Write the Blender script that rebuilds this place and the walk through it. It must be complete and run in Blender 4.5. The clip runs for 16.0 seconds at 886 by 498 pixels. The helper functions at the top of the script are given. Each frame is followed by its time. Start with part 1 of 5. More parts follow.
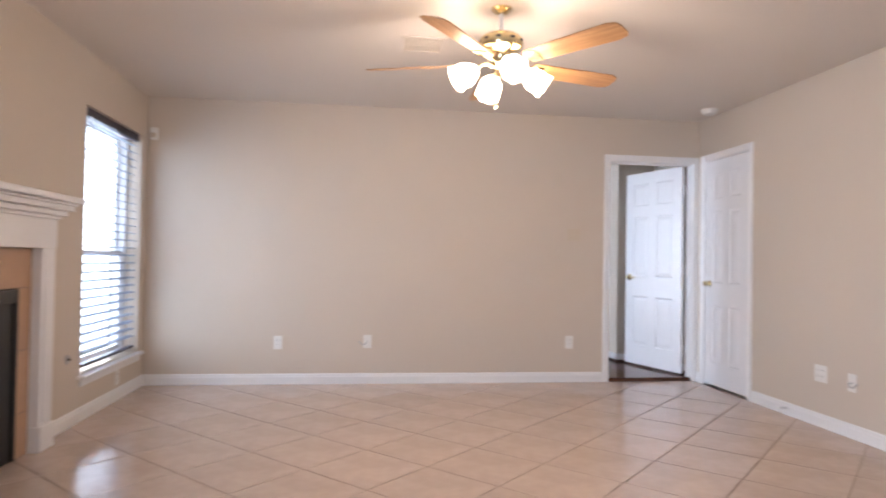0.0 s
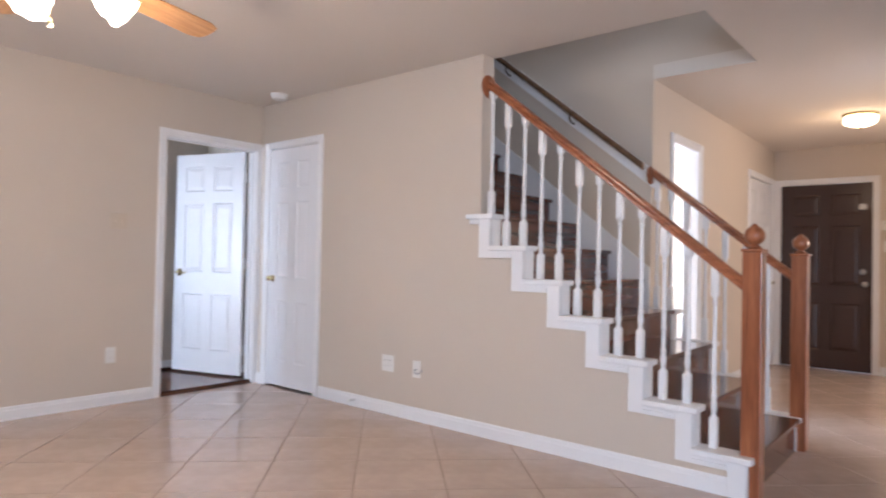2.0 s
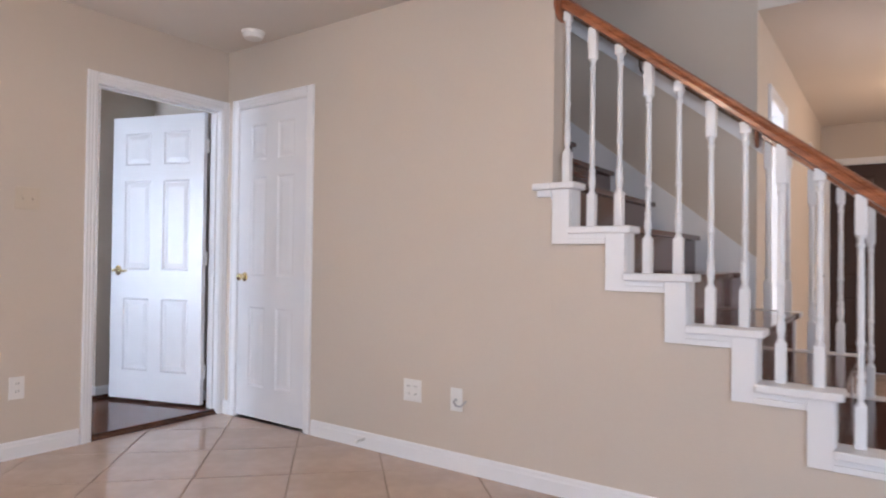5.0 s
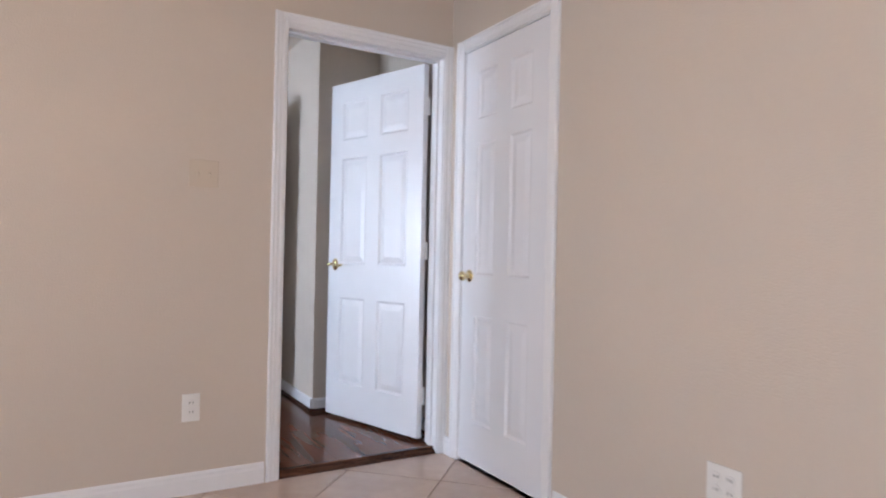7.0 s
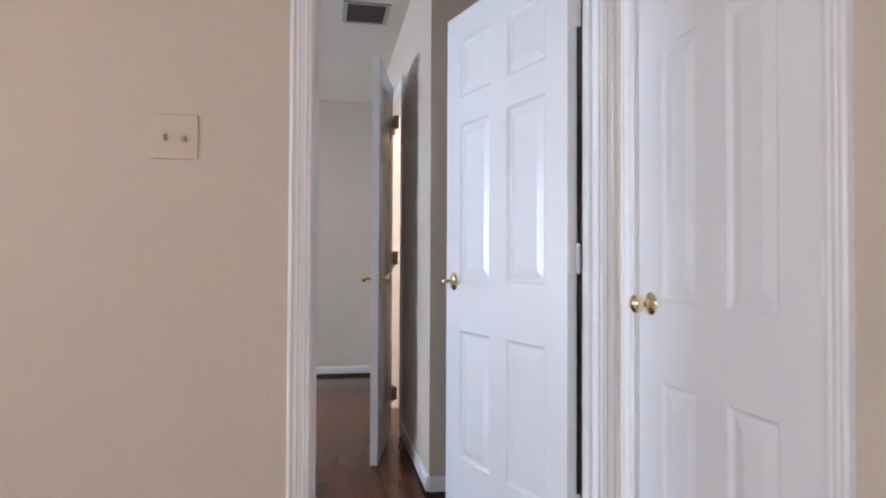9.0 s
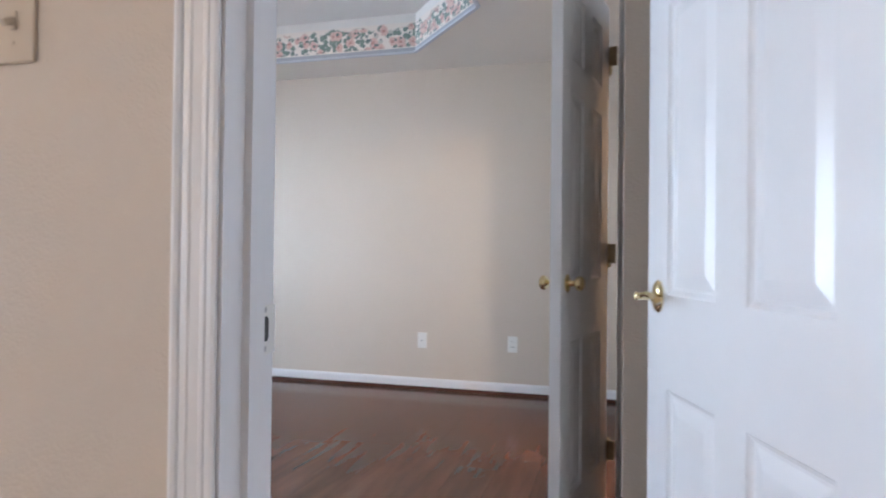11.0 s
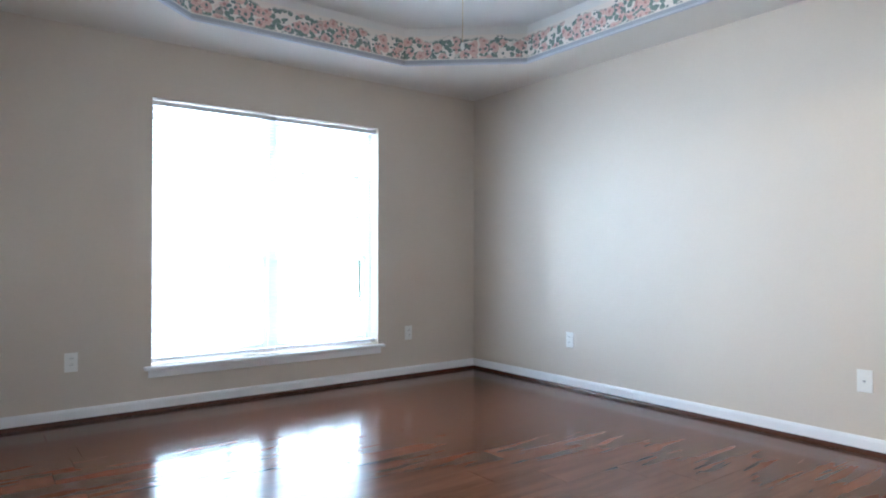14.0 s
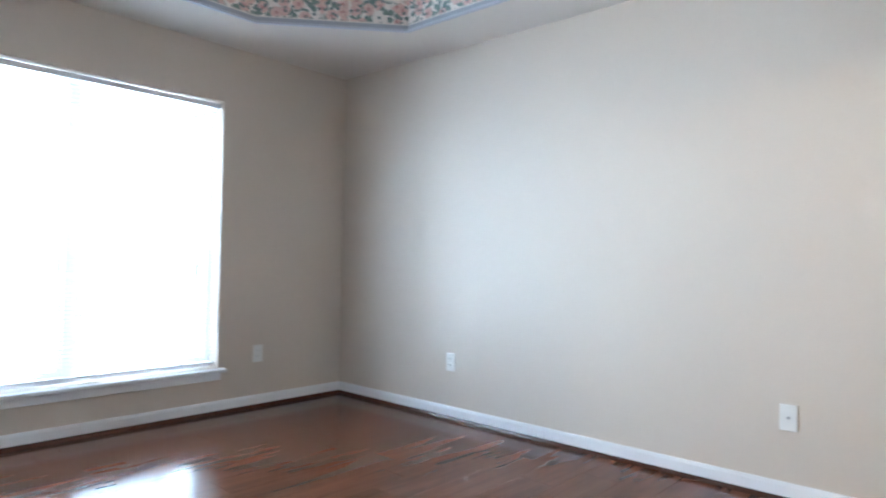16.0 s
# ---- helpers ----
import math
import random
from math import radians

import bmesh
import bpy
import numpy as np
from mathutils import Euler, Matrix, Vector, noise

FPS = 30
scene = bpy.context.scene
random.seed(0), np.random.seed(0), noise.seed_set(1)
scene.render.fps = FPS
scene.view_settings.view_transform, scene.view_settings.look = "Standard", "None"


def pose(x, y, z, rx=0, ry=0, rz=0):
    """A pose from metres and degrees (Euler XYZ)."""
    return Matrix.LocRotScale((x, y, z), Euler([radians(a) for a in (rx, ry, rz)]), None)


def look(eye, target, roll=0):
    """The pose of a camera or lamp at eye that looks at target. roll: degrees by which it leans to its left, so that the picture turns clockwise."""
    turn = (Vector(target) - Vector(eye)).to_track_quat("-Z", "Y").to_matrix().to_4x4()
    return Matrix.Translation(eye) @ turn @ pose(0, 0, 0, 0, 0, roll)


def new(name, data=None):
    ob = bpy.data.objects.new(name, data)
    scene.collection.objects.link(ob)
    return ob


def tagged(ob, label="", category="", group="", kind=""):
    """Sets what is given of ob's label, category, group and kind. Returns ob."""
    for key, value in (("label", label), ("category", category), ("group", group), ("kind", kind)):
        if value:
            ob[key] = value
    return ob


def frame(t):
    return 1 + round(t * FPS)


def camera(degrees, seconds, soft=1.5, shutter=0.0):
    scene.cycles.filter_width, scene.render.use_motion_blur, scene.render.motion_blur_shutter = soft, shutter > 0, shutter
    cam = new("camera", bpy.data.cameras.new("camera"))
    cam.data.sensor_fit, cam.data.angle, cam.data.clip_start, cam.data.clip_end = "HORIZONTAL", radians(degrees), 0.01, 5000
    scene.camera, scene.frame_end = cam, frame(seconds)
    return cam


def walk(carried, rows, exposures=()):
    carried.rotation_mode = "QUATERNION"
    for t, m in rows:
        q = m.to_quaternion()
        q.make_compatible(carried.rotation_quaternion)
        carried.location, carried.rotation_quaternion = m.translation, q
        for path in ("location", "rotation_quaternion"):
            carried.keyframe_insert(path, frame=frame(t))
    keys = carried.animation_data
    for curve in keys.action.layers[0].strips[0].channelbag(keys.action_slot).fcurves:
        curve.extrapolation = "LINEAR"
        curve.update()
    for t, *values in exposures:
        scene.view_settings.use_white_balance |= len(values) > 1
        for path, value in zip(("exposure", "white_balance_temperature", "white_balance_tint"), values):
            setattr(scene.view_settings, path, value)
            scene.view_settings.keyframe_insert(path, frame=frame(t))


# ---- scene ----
cam = camera(70.0, 16.0, soft=1.9, shutter=0.4)
PATH = [
    (0, (-0.09, -0.197, 1.095), (0.163, 1.786, 1.129), 1.0),
    (0.5, (-0.134, -0.015, 1.124), (0.494, 1.884, 1.146), 0.6),
    (1, (-0.2, 0.228, 1.105), (0.828, 1.944, 1.136), 1.2),
    (1.5, (-0.157, 0.416, 1.068), (1.128, 1.948, 1.114), 1.3),
    (2, (-0.205, 0.569, 1.105), (1.328, 1.854, 1.141), 1.2),
    (2.5, (-0.16, 0.68, 1.06), (1.543, 1.728, 1.103), 1.1),
    (3, (-0.061, 0.844, 1.056), (1.72, 1.753, 1.105), 1.0),
    (3.5, (0.006, 1.066, 1.041), (1.797, 1.955, 1.095), 0.8),
    (4, (0.114, 1.305, 1.049), (1.84, 2.313, 1.093), 0.8),
    (4.5, (0.231, 1.506, 1.037), (1.925, 2.57, 1.076), 0.9),
    (5, (0.412, 1.715, 1.053), (2.038, 2.879, 1.085), 0.7),
    (5.2, (0.47, 1.811, 1.073), (2.073, 3.006, 1.095), 0.7),
    (7.5, (1.607, 2.837, 1.026), (2.428, 4.66, 1.05), 1.0),
    (8, (1.812, 3.12, 1.021), (2.493, 5.0, 1.061), 0.5),
    (10.5, (2.619, 4.477, 1.039), (2.328, 6.456, 1.062), 0.7),
    (11, (2.648, 4.735, 1.031), (2.107, 6.660, 1.053), 0.6),
    (11.5, (2.621, 5.044, 1.044), (1.896, 6.908, 1.066), 0.2),
    (12, (2.577, 5.270, 1.031), (1.677, 7.056, 1.06), 0.3),
    (12.5, (2.543, 5.454, 1.043), (1.364, 7.069, 1.07), -0.2),
    (13, (2.531, 5.534, 1.061), (1.091, 6.922, 1.077), -0.2),
    (13.5, (2.515, 5.581, 1.062), (0.981, 6.864, 1.082), -0.1),
    (14, (2.497, 5.616, 1.036), (0.902, 6.822, 1.057), 0.0),
    (14.5, (2.399, 5.716, 1.03), (0.796, 6.912, 1.053), 0.1),
    (15, (2.236, 5.874, 1.056), (0.633, 7.071, 1.076), 0.2),
    (15.5, (2.093, 6.027, 1.087), (0.546, 7.295, 1.098), 0.6),
    (16, (1.951, 6.199, 1.056), (0.608, 7.681, 1.091), 1.1),
]
# the clip's own exposure and white balance
EXPOSURES = [(0, 0.15, 5900, 17), (1.5, 0.14, 5820, 17), (2.5, 0.14, 5620, 16), (5, 0.08, 5800, 17), (8, 0.08, 5830, 16), (10.5, 0.04, 5900, 15), (12, 0.30, 5440, 7), (16, 0.44, 5400, 6)]
walk(cam, [(t, look(eye, target, roll)) for t, eye, target, roll in PATH], EXPOSURES)

# ---- light -----------------------------------------------------------------

world = bpy.data.worlds.new("sky")
scene.world = world
world.use_nodes = True
wn = world.node_tree
sky = wn.nodes.new("ShaderNodeTexSky")
sky.sky_type = "NISHITA"
sky.sun_disc = False
sky.sun_elevation = radians(50)
sky.sun_rotation = radians(-20)
wn.nodes["Background"].inputs["Strength"].default_value = 0.15
wn.links.new(sky.outputs["Color"], wn.nodes["Background"].inputs["Color"])


def lamp(name, kind, m, energy, colour, size=0.1, size_y=None):
    data = bpy.data.lights.new(name, kind)
    data.energy, data.color = energy, colour
    if kind == "AREA":
        data.shape, data.size, data.size_y = "RECTANGLE", size, size_y or size
    elif kind == "SUN":
        data.angle = size
    else:
        data.shadow_soft_size = size
    ob = new(name, data)
    ob.matrix_world = m
    return ob


DAY = (0.80, 0.91, 1.0)
WARM = (1.0, 0.70, 0.42)
lamp("sun", "SUN", look((-9, 24, 30), (0, 0, 0)), 5.0, (1.0, 0.96, 0.9), radians(0.6))
# daylight standing in the window openings; dining and upstairs lamps hang free of any
lamp("bedroom_window_light", "AREA", look((-2.18, 7.43, 1.19), (0, 7.43, 1.35)), 172, DAY, 1.62, 1.66)
lamp("living_window_light", "AREA", look((-2.14, 4.75, 1.19), (0, 4.75, 1.19)), 28, DAY, 1.05, 1.66)
# added daylight from an unseen door, brightens the stair wall and floor
lamp("patio_fill_light", "AREA", look((-2.0, -1.55, 1.1), (3.0, 0.6, 0.9)), 145, DAY, 2.1, 1.9)
lamp("study_window_light", "AREA", look((5.0, 5.35, 1.35), (5.0, 2.0, 1.0)), 215, DAY, 1.3, 1.3)
# unseen warm fill, added to brighten the arch and the hall floor
lamp("dining_fill_light", "AREA", look((7.68, -1.2, 1.3), (4, -0.4, 0.8)), 85, (1.0, 0.82, 0.62), 1.4, 1.5)
lamp("upstairs_window_light", "AREA", look((3.7, -0.6, 4.1), (3.9, 3.4, 2.9)), 50, DAY, 1.2, 1.1)

# lamps of the place: ceiling fan, hall light, bathroom light
lamp("fan_bulbs", "POINT", pose(0.62, 3.08, 1.86), 34, (1.0, 0.80, 0.60), 0.16)
lamp("hall_bulb", "POINT", pose(6.22, 1.315, 2.06), 7.5, (1.0, 0.66, 0.34), 0.07)
lamp("bathroom_bulb", "POINT", pose(3.50, 6.83, 2.10), 84, (1.0, 0.78, 0.54), 0.05)
lamp("bedroom_fan_bulb", "POINT", pose(0.362, 7.552, 2.368), 9, (1.0, 0.72, 0.46), 0.02)

# ---- materials ---------------------------------------------------------------


def material(name, colour, rough=0.5, metal=0.0, spread=0.06, scale=30.0, bump=0.0, bump_scale=120.0, wear=0.0, wear_scale=1.6, coat=0.0,
             glow=0.0, glow_colour=None, through_light=0.0, random_tone=0.0, rough_spread=0.0):
    """A surface with fine grain, larger uneven patches, relief and, where asked, a tone of its own for each piece."""
    m = bpy.data.materials.new(name)
    m.use_nodes = True
    n, l = m.node_tree.nodes, m.node_tree.links
    b = n["Principled BSDF"]
    tc = n.new("ShaderNodeTexCoord")
    fine = n.new("ShaderNodeTexNoise")
    fine.inputs["Scale"].default_value, fine.inputs["Detail"].default_value = scale, 4
    l.new(tc.outputs["Object"], fine.inputs["Vector"])
    large = n.new("ShaderNodeTexNoise")
    large.inputs["Scale"].default_value, large.inputs["Detail"].default_value = wear_scale, 3
    l.new(tc.outputs["Object"], large.inputs["Vector"])
    mixed = n.new("ShaderNodeMix")
    mixed.data_type = "RGBA"
    mixed.inputs[6].default_value = (*[c * (1 - spread) for c in colour], 1)
    mixed.inputs[7].default_value = (*[min(1, c * (1 + spread)) for c in colour], 1)
    l.new(fine.outputs["Fac"], mixed.inputs[0])
    out = mixed.outputs[2]
    for amount, source in ((wear, large.outputs["Fac"]), (random_tone, None)):
        if not amount:
            continue
        if source is None:
            info = n.new("ShaderNodeObjectInfo")
            source = info.outputs["Random"]
        ramp = n.new("ShaderNodeMapRange")
        ramp.inputs["From Min"].default_value, ramp.inputs["From Max"].default_value = (0.3, 0.7) if source == large.outputs["Fac"] else (0, 1)
        ramp.inputs["To Min"].default_value, ramp.inputs["To Max"].default_value = 1 - amount, 1 + amount * 0.6
        l.new(source, ramp.inputs["Value"])
        tone = n.new("ShaderNodeVectorMath")
        tone.operation = "SCALE"
        l.new(out, tone.inputs[0])
        l.new(ramp.outputs["Result"], tone.inputs["Scale"])
        out = tone.outputs["Vector"]
    l.new(out, b.inputs["Base Color"])
    b.inputs["Roughness"].default_value, b.inputs["Metallic"].default_value = rough, metal
    b.inputs["Coat Weight"].default_value, b.inputs["Coat Roughness"].default_value = coat, 0.12
    if rough_spread:
        r = n.new("ShaderNodeMapRange")
        r.inputs["From Min"].default_value, r.inputs["From Max"].default_value = 0.3, 0.7
        r.inputs["To Min"].default_value, r.inputs["To Max"].default_value = rough - rough_spread, rough + rough_spread
        l.new(large.outputs["Fac"], r.inputs["Value"])
        l.new(r.outputs["Result"], b.inputs["Roughness"])
    if bump:
        relief = n.new("ShaderNodeTexNoise")
        relief.inputs["Scale"].default_value, relief.inputs["Detail"].default_value = bump_scale, 2
        l.new(tc.outputs["Object"], relief.inputs["Vector"])
        bn = n.new("ShaderNodeBump")
        bn.inputs["Strength"].default_value, bn.inputs["Distance"].default_value = bump, 0.003
        l.new(relief.outputs["Fac"], bn.inputs["Height"])
        l.new(bn.outputs["Normal"], b.inputs["Normal"])
    if glow:
        b.inputs["Emission Strength"].default_value = glow
        b.inputs["Emission Color"].default_value = (*(glow_colour or colour), 1)
    if through_light:
        tr = n.new("ShaderNodeBsdfTranslucent")
        tr.inputs["Color"].default_value = (*colour, 1)
        add = n.new("ShaderNodeMixShader")
        add.inputs[0].default_value = through_light
        l.new(b.outputs["BSDF"], add.inputs[1])
        l.new(tr.outputs["BSDF"], add.inputs[2])
        l.new(add.outputs["Shader"], n["Material Output"].inputs["Surface"])
    return m


def wood(name, dark, light, rough, along="Y", coat=0.0, ring=9.0, random_tone=0.0, stretch=0.06, ends=(0.54, 0.90), gloss=0.5, relief=0.12, detail=6, fine_part=0.45):
    m = bpy.data.materials.new(name)
    m.use_nodes = True
    n, l = m.node_tree.nodes, m.node_tree.links
    b = n["Principled BSDF"]
    tc = n.new("ShaderNodeTexCoord")
    mp = n.new("ShaderNodeMapping")
    k = {"X": (stretch, 1, 1), "Y": (1, stretch, 1), "Z": (1, 1, stretch)}[along]
    mp.inputs["Scale"].default_value = k
    l.new(tc.outputs["Object"], mp.inputs["Vector"])
    vec = mp.outputs["Vector"]
    info = n.new("ShaderNodeObjectInfo")
    if random_tone:
        shift = n.new("ShaderNodeVectorMath")
        shift.operation = "MULTIPLY_ADD"
        shift.inputs[1].default_value = (37, 41, 23)
        comb = n.new("ShaderNodeCombineXYZ")
        for i in range(3):
            l.new(info.outputs["Random"], comb.inputs[i])
        l.new(comb.outputs["Vector"], shift.inputs[0])
        l.new(vec, shift.inputs[2])
        vec = shift.outputs["Vector"]
    g = n.new("ShaderNodeTexNoise")
    g.inputs["Scale"].default_value, g.inputs["Detail"].default_value, g.inputs["Distortion"].default_value = ring * 3, detail, 0.8 if detail > 3 else 0.2
    l.new(vec, g.inputs["Vector"])
    fine = n.new("ShaderNodeTexNoise")
    fine.inputs["Scale"].default_value, fine.inputs["Detail"].default_value = ring * 22, 3
    l.new(vec, fine.inputs["Vector"])
    add = n.new("ShaderNodeMath")
    add.operation = "MULTIPLY_ADD"
    add.inputs[1].default_value = fine_part
    l.new(fine.outputs["Fac"], add.inputs[0])
    l.new(g.outputs["Fac"], add.inputs[2])
    ramp = n.new("ShaderNodeValToRGB")
    ramp.color_ramp.elements[0].position, ramp.color_ramp.elements[0].color = ends[0], (*dark, 1)
    ramp.color_ramp.elements[1].position, ramp.color_ramp.elements[1].color = ends[1], (*light, 1)
    l.new(add.outputs["Value"], ramp.inputs["Fac"])
    out = ramp.outputs["Color"]
    if random_tone:
        r = n.new("ShaderNodeMapRange")
        r.inputs["To Min"].default_value, r.inputs["To Max"].default_value = 1 - random_tone, 1 + random_tone
        l.new(info.outputs["Random"], r.inputs["Value"])
        tone = n.new("ShaderNodeVectorMath")
        tone.operation = "SCALE"
        l.new(out, tone.inputs[0])
        l.new(r.outputs["Result"], tone.inputs["Scale"])
        out = tone.outputs["Vector"]
    l.new(out, b.inputs["Base Color"])
    b.inputs["Roughness"].default_value = rough
    b.inputs["Specular IOR Level"].default_value = gloss
    b.inputs["Coat Weight"].default_value, b.inputs["Coat Roughness"].default_value = coat, 0.1
    bn = n.new("ShaderNodeBump")
    bn.inputs["Strength"].default_value, bn.inputs["Distance"].default_value = relief, 0.001
    l.new(add.outputs["Value"], bn.inputs["Height"])
    l.new(bn.outputs["Normal"], b.inputs["Normal"])
    return m


def glass_material(name):
    m = bpy.data.materials.new(name)
    m.use_nodes = True
    b = m.node_tree.nodes["Principled BSDF"]
    b.inputs["Base Color"].default_value = (0.97, 0.99, 0.98, 1)
    b.inputs["Roughness"].default_value, b.inputs["Transmission Weight"].default_value, b.inputs["IOR"].default_value = 0.0, 1.0, 1.45
    return m


def border_material():
    """Printed wallpaper border: roses and leaves in clusters on cream, with a blue-grey rail along its lower edge."""
    m = bpy.data.materials.new("floral_border_paper")
    m.use_nodes = True
    n, l = m.node_tree.nodes, m.node_tree.links
    b = n["Principled BSDF"]
    b.inputs["Roughness"].default_value = 0.6
    uv = n.new("ShaderNodeUVMap")
    sep = n.new("ShaderNodeSeparateXYZ")
    l.new(uv.outputs["UV"], sep.inputs["Vector"])
    wob = n.new("ShaderNodeTexNoise")
    wob.inputs["Scale"].default_value, wob.inputs["Detail"].default_value = 34, 2
    l.new(uv.outputs["UV"], wob.inputs["Vector"])
    bend = n.new("ShaderNodeVectorMath")
    bend.operation = "MULTIPLY_ADD"
    bend.inputs[1].default_value = (0.022, 0.022, 0)
    l.new(wob.outputs["Color"], bend.inputs[0])
    l.new(uv.outputs["UV"], bend.inputs[2])

    def cells(scale, offset):
        shift = n.new("ShaderNodeVectorMath")
        shift.inputs[1].default_value = offset
        l.new(bend.outputs["Vector"], shift.inputs[0])
        v = n.new("ShaderNodeTexVoronoi")
        v.voronoi_dimensions = "2D"
        v.inputs["Scale"].default_value = scale
        l.new(shift.outputs["Vector"], v.inputs["Vector"])
        return v

    def step(value, lo, hi):
        r = n.new("ShaderNodeMapRange")
        r.inputs["From Min"].default_value, r.inputs["From Max"].default_value = lo, hi
        l.new(value, r.inputs["Value"])
        return r.outputs["Result"]

    def times(a, c):
        t = n.new("ShaderNodeMath")
        t.operation = "MULTIPLY"
        l.new(a, t.inputs[0])
        l.new(c, t.inputs[1])
        return t.outputs["Value"]

    def over(under, colour, fac, other=None, other_fac=None):
        x = n.new("ShaderNodeMix")
        x.data_type = "RGBA"
        l.new(fac, x.inputs[0])
        l.new(under, x.inputs[6])
        if other is None:
            x.inputs[7].default_value = (*colour, 1)
        else:
            y = n.new("ShaderNodeMix")
            y.data_type = "RGBA"
            y.inputs[6].default_value, y.inputs[7].default_value = (*colour, 1), (*other, 1)
            l.new(other_fac, y.inputs[0])
            l.new(y.outputs[2], x.inputs[7])
        return x.outputs[2]

    base = n.new("ShaderNodeRGB")
    base.outputs[0].default_value = (0.80, 0.74, 0.68, 1)
    # the bunches hang thickest in a wavy belt
    wave = n.new("ShaderNodeTexNoise")
    wave.noise_dimensions = "1D"
    wave.inputs["Scale"].default_value = 6.5
    l.new(sep.outputs["X"], wave.inputs["W"])
    ridge = n.new("ShaderNodeMath")
    ridge.operation = "MULTIPLY_ADD"
    ridge.inputs[1].default_value = -0.11
    l.new(wave.outputs["Fac"], ridge.inputs[0])
    l.new(sep.outputs["Y"], ridge.inputs[2])
    low = step(sep.outputs["Y"], 0.026, 0.04)
    high = step(ridge.outputs["Value"], 0.130, 0.112)
    belt = times(low, high)
    tone = n.new("ShaderNodeTexNoise")
    tone.inputs["Scale"].default_value, tone.inputs["Detail"].default_value = 120, 3
    l.new(uv.outputs["UV"], tone.inputs["Vector"])
    mottled = step(tone.outputs["Fac"], 0.35, 0.65)
    leaf = cells(27, (0.3, 0.7, 0))
    leaf_red = n.new("ShaderNodeSeparateColor")
    l.new(leaf.outputs["Color"], leaf_red.inputs["Color"])
    c = over(base.outputs[0], (0.13, 0.19, 0.17), times(times(step(leaf.outputs["Distance"], 0.54, 0.46), belt), step(leaf_red.outputs["Red"], 0.22, 0.26)), (0.26, 0.33, 0.29), mottled)
    rose = cells(15, (0, 0, 0))
    rose_red = n.new("ShaderNodeSeparateColor")
    l.new(rose.outputs["Color"], rose_red.inputs["Color"])
    c = over(c, (0.60, 0.37, 0.33), times(times(step(rose.outputs["Distance"], 0.55, 0.48), belt), step(rose_red.outputs["Red"], 0.30, 0.34)), (0.75, 0.58, 0.52), mottled)
    heart = cells(15, (0, 0, 0))
    c = over(c, (0.42, 0.20, 0.20), times(times(step(heart.outputs["Distance"], 0.22, 0.12), belt), step(rose_red.outputs["Red"], 0.30, 0.34)), (0.6, 0.36, 0.33), mottled)
    sprig = cells(32, (0.9, 0.2, 0))
    sprig_red = n.new("ShaderNodeSeparateColor")
    l.new(sprig.outputs["Color"], sprig_red.inputs["Color"])
    c = over(c, (0.10, 0.14, 0.15), times(times(step(sprig.outputs["Distance"], 0.34, 0.26), belt), step(sprig_red.outputs["Green"], 0.55, 0.58)), (0.20, 0.27, 0.26), mottled)
    rail = times(step(sep.outputs["Y"], 0.026, 0.023), step(sep.outputs["Y"], -0.01, 0.0))
    c = over(c, (0.33, 0.35, 0.40), rail, (0.42, 0.44, 0.48), mottled)
    l.new(c, b.inputs["Base Color"])
    return m


PAINT = material("beige_wall_paint", (0.60, 0.525, 0.445), 0.53, spread=0.02, scale=60, bump=0.45, bump_scale=170, wear=0.03, wear_scale=0.9)
CEIL = material("ceiling_paint", (0.70, 0.64, 0.575), 0.8, spread=0.02, scale=80, bump=0.35, bump_scale=150, wear=0.025, wear_scale=0.8)
TRAY_PAINT = material("pale_tray_paint", (0.76, 0.74, 0.71), 0.8, spread=0.015, bump=0.25, bump_scale=150)
WHITE = material("white_gloss_paint", (0.80, 0.80, 0.81), 0.30, spread=0.02, scale=25, bump=0.05, bump_scale=60, wear=0.03)
DOOR_WHITE = material("white_moulded_door_paint", (0.80, 0.81, 0.84), 0.26, spread=0.02, scale=12, bump=0.10, bump_scale=35, wear=0.025)
PLASTIC = material("white_plastic", (0.78, 0.77, 0.74), 0.35, spread=0.01)
CREAM_PLASTIC = material("cream_plastic", (0.58, 0.50, 0.40), 0.35, spread=0.01)
SLOT = material("dark_slot", (0.05, 0.05, 0.05), 0.6)
BRASS = material("polished_brass", (0.84, 0.71, 0.42), 0.16, metal=1.0, spread=0.05, wear=0.08, wear_scale=30)
STEEL = material("dull_steel", (0.45, 0.45, 0.46), 0.35, metal=1.0)
BRASS_DULL = material("dull_brass", (0.30, 0.22, 0.13), 0.45, metal=0.7)
BRONZE = material("dark_bronze", (0.10, 0.07, 0.05), 0.4, metal=0.8)
GROUT = material("floor_grout", (0.29, 0.215, 0.17), 0.85, spread=0.15, scale=90, bump=0.3, bump_scale=200)
TILE = material("beige_porcelain_tile", (0.53, 0.41, 0.34), 0.14, spread=0.08, scale=14, wear=0.08, wear_scale=3.5, random_tone=0.035, rough_spread=0.05, bump=0.03, bump_scale=18)
HEARTH_TILE = material("tan_hearth_tile", (0.44, 0.27, 0.16), 0.35, spread=0.1, scale=20, random_tone=0.06)
OAK = wood("stained_oak_rail", (0.19, 0.055, 0.020), (0.42, 0.15, 0.062), 0.30, along="Z", coat=0.3, ring=7)
OAK_RAIL = wood("stained_oak_handrail", (0.19, 0.055, 0.020), (0.42, 0.15, 0.062), 0.30, along="Y", coat=0.3, ring=7)
DARK_RAIL_WOOD = wood("dark_stained_handrail", (0.085, 0.042, 0.022), (0.20, 0.11, 0.06), 0.3, along="Y", coat=0.2, ring=7)
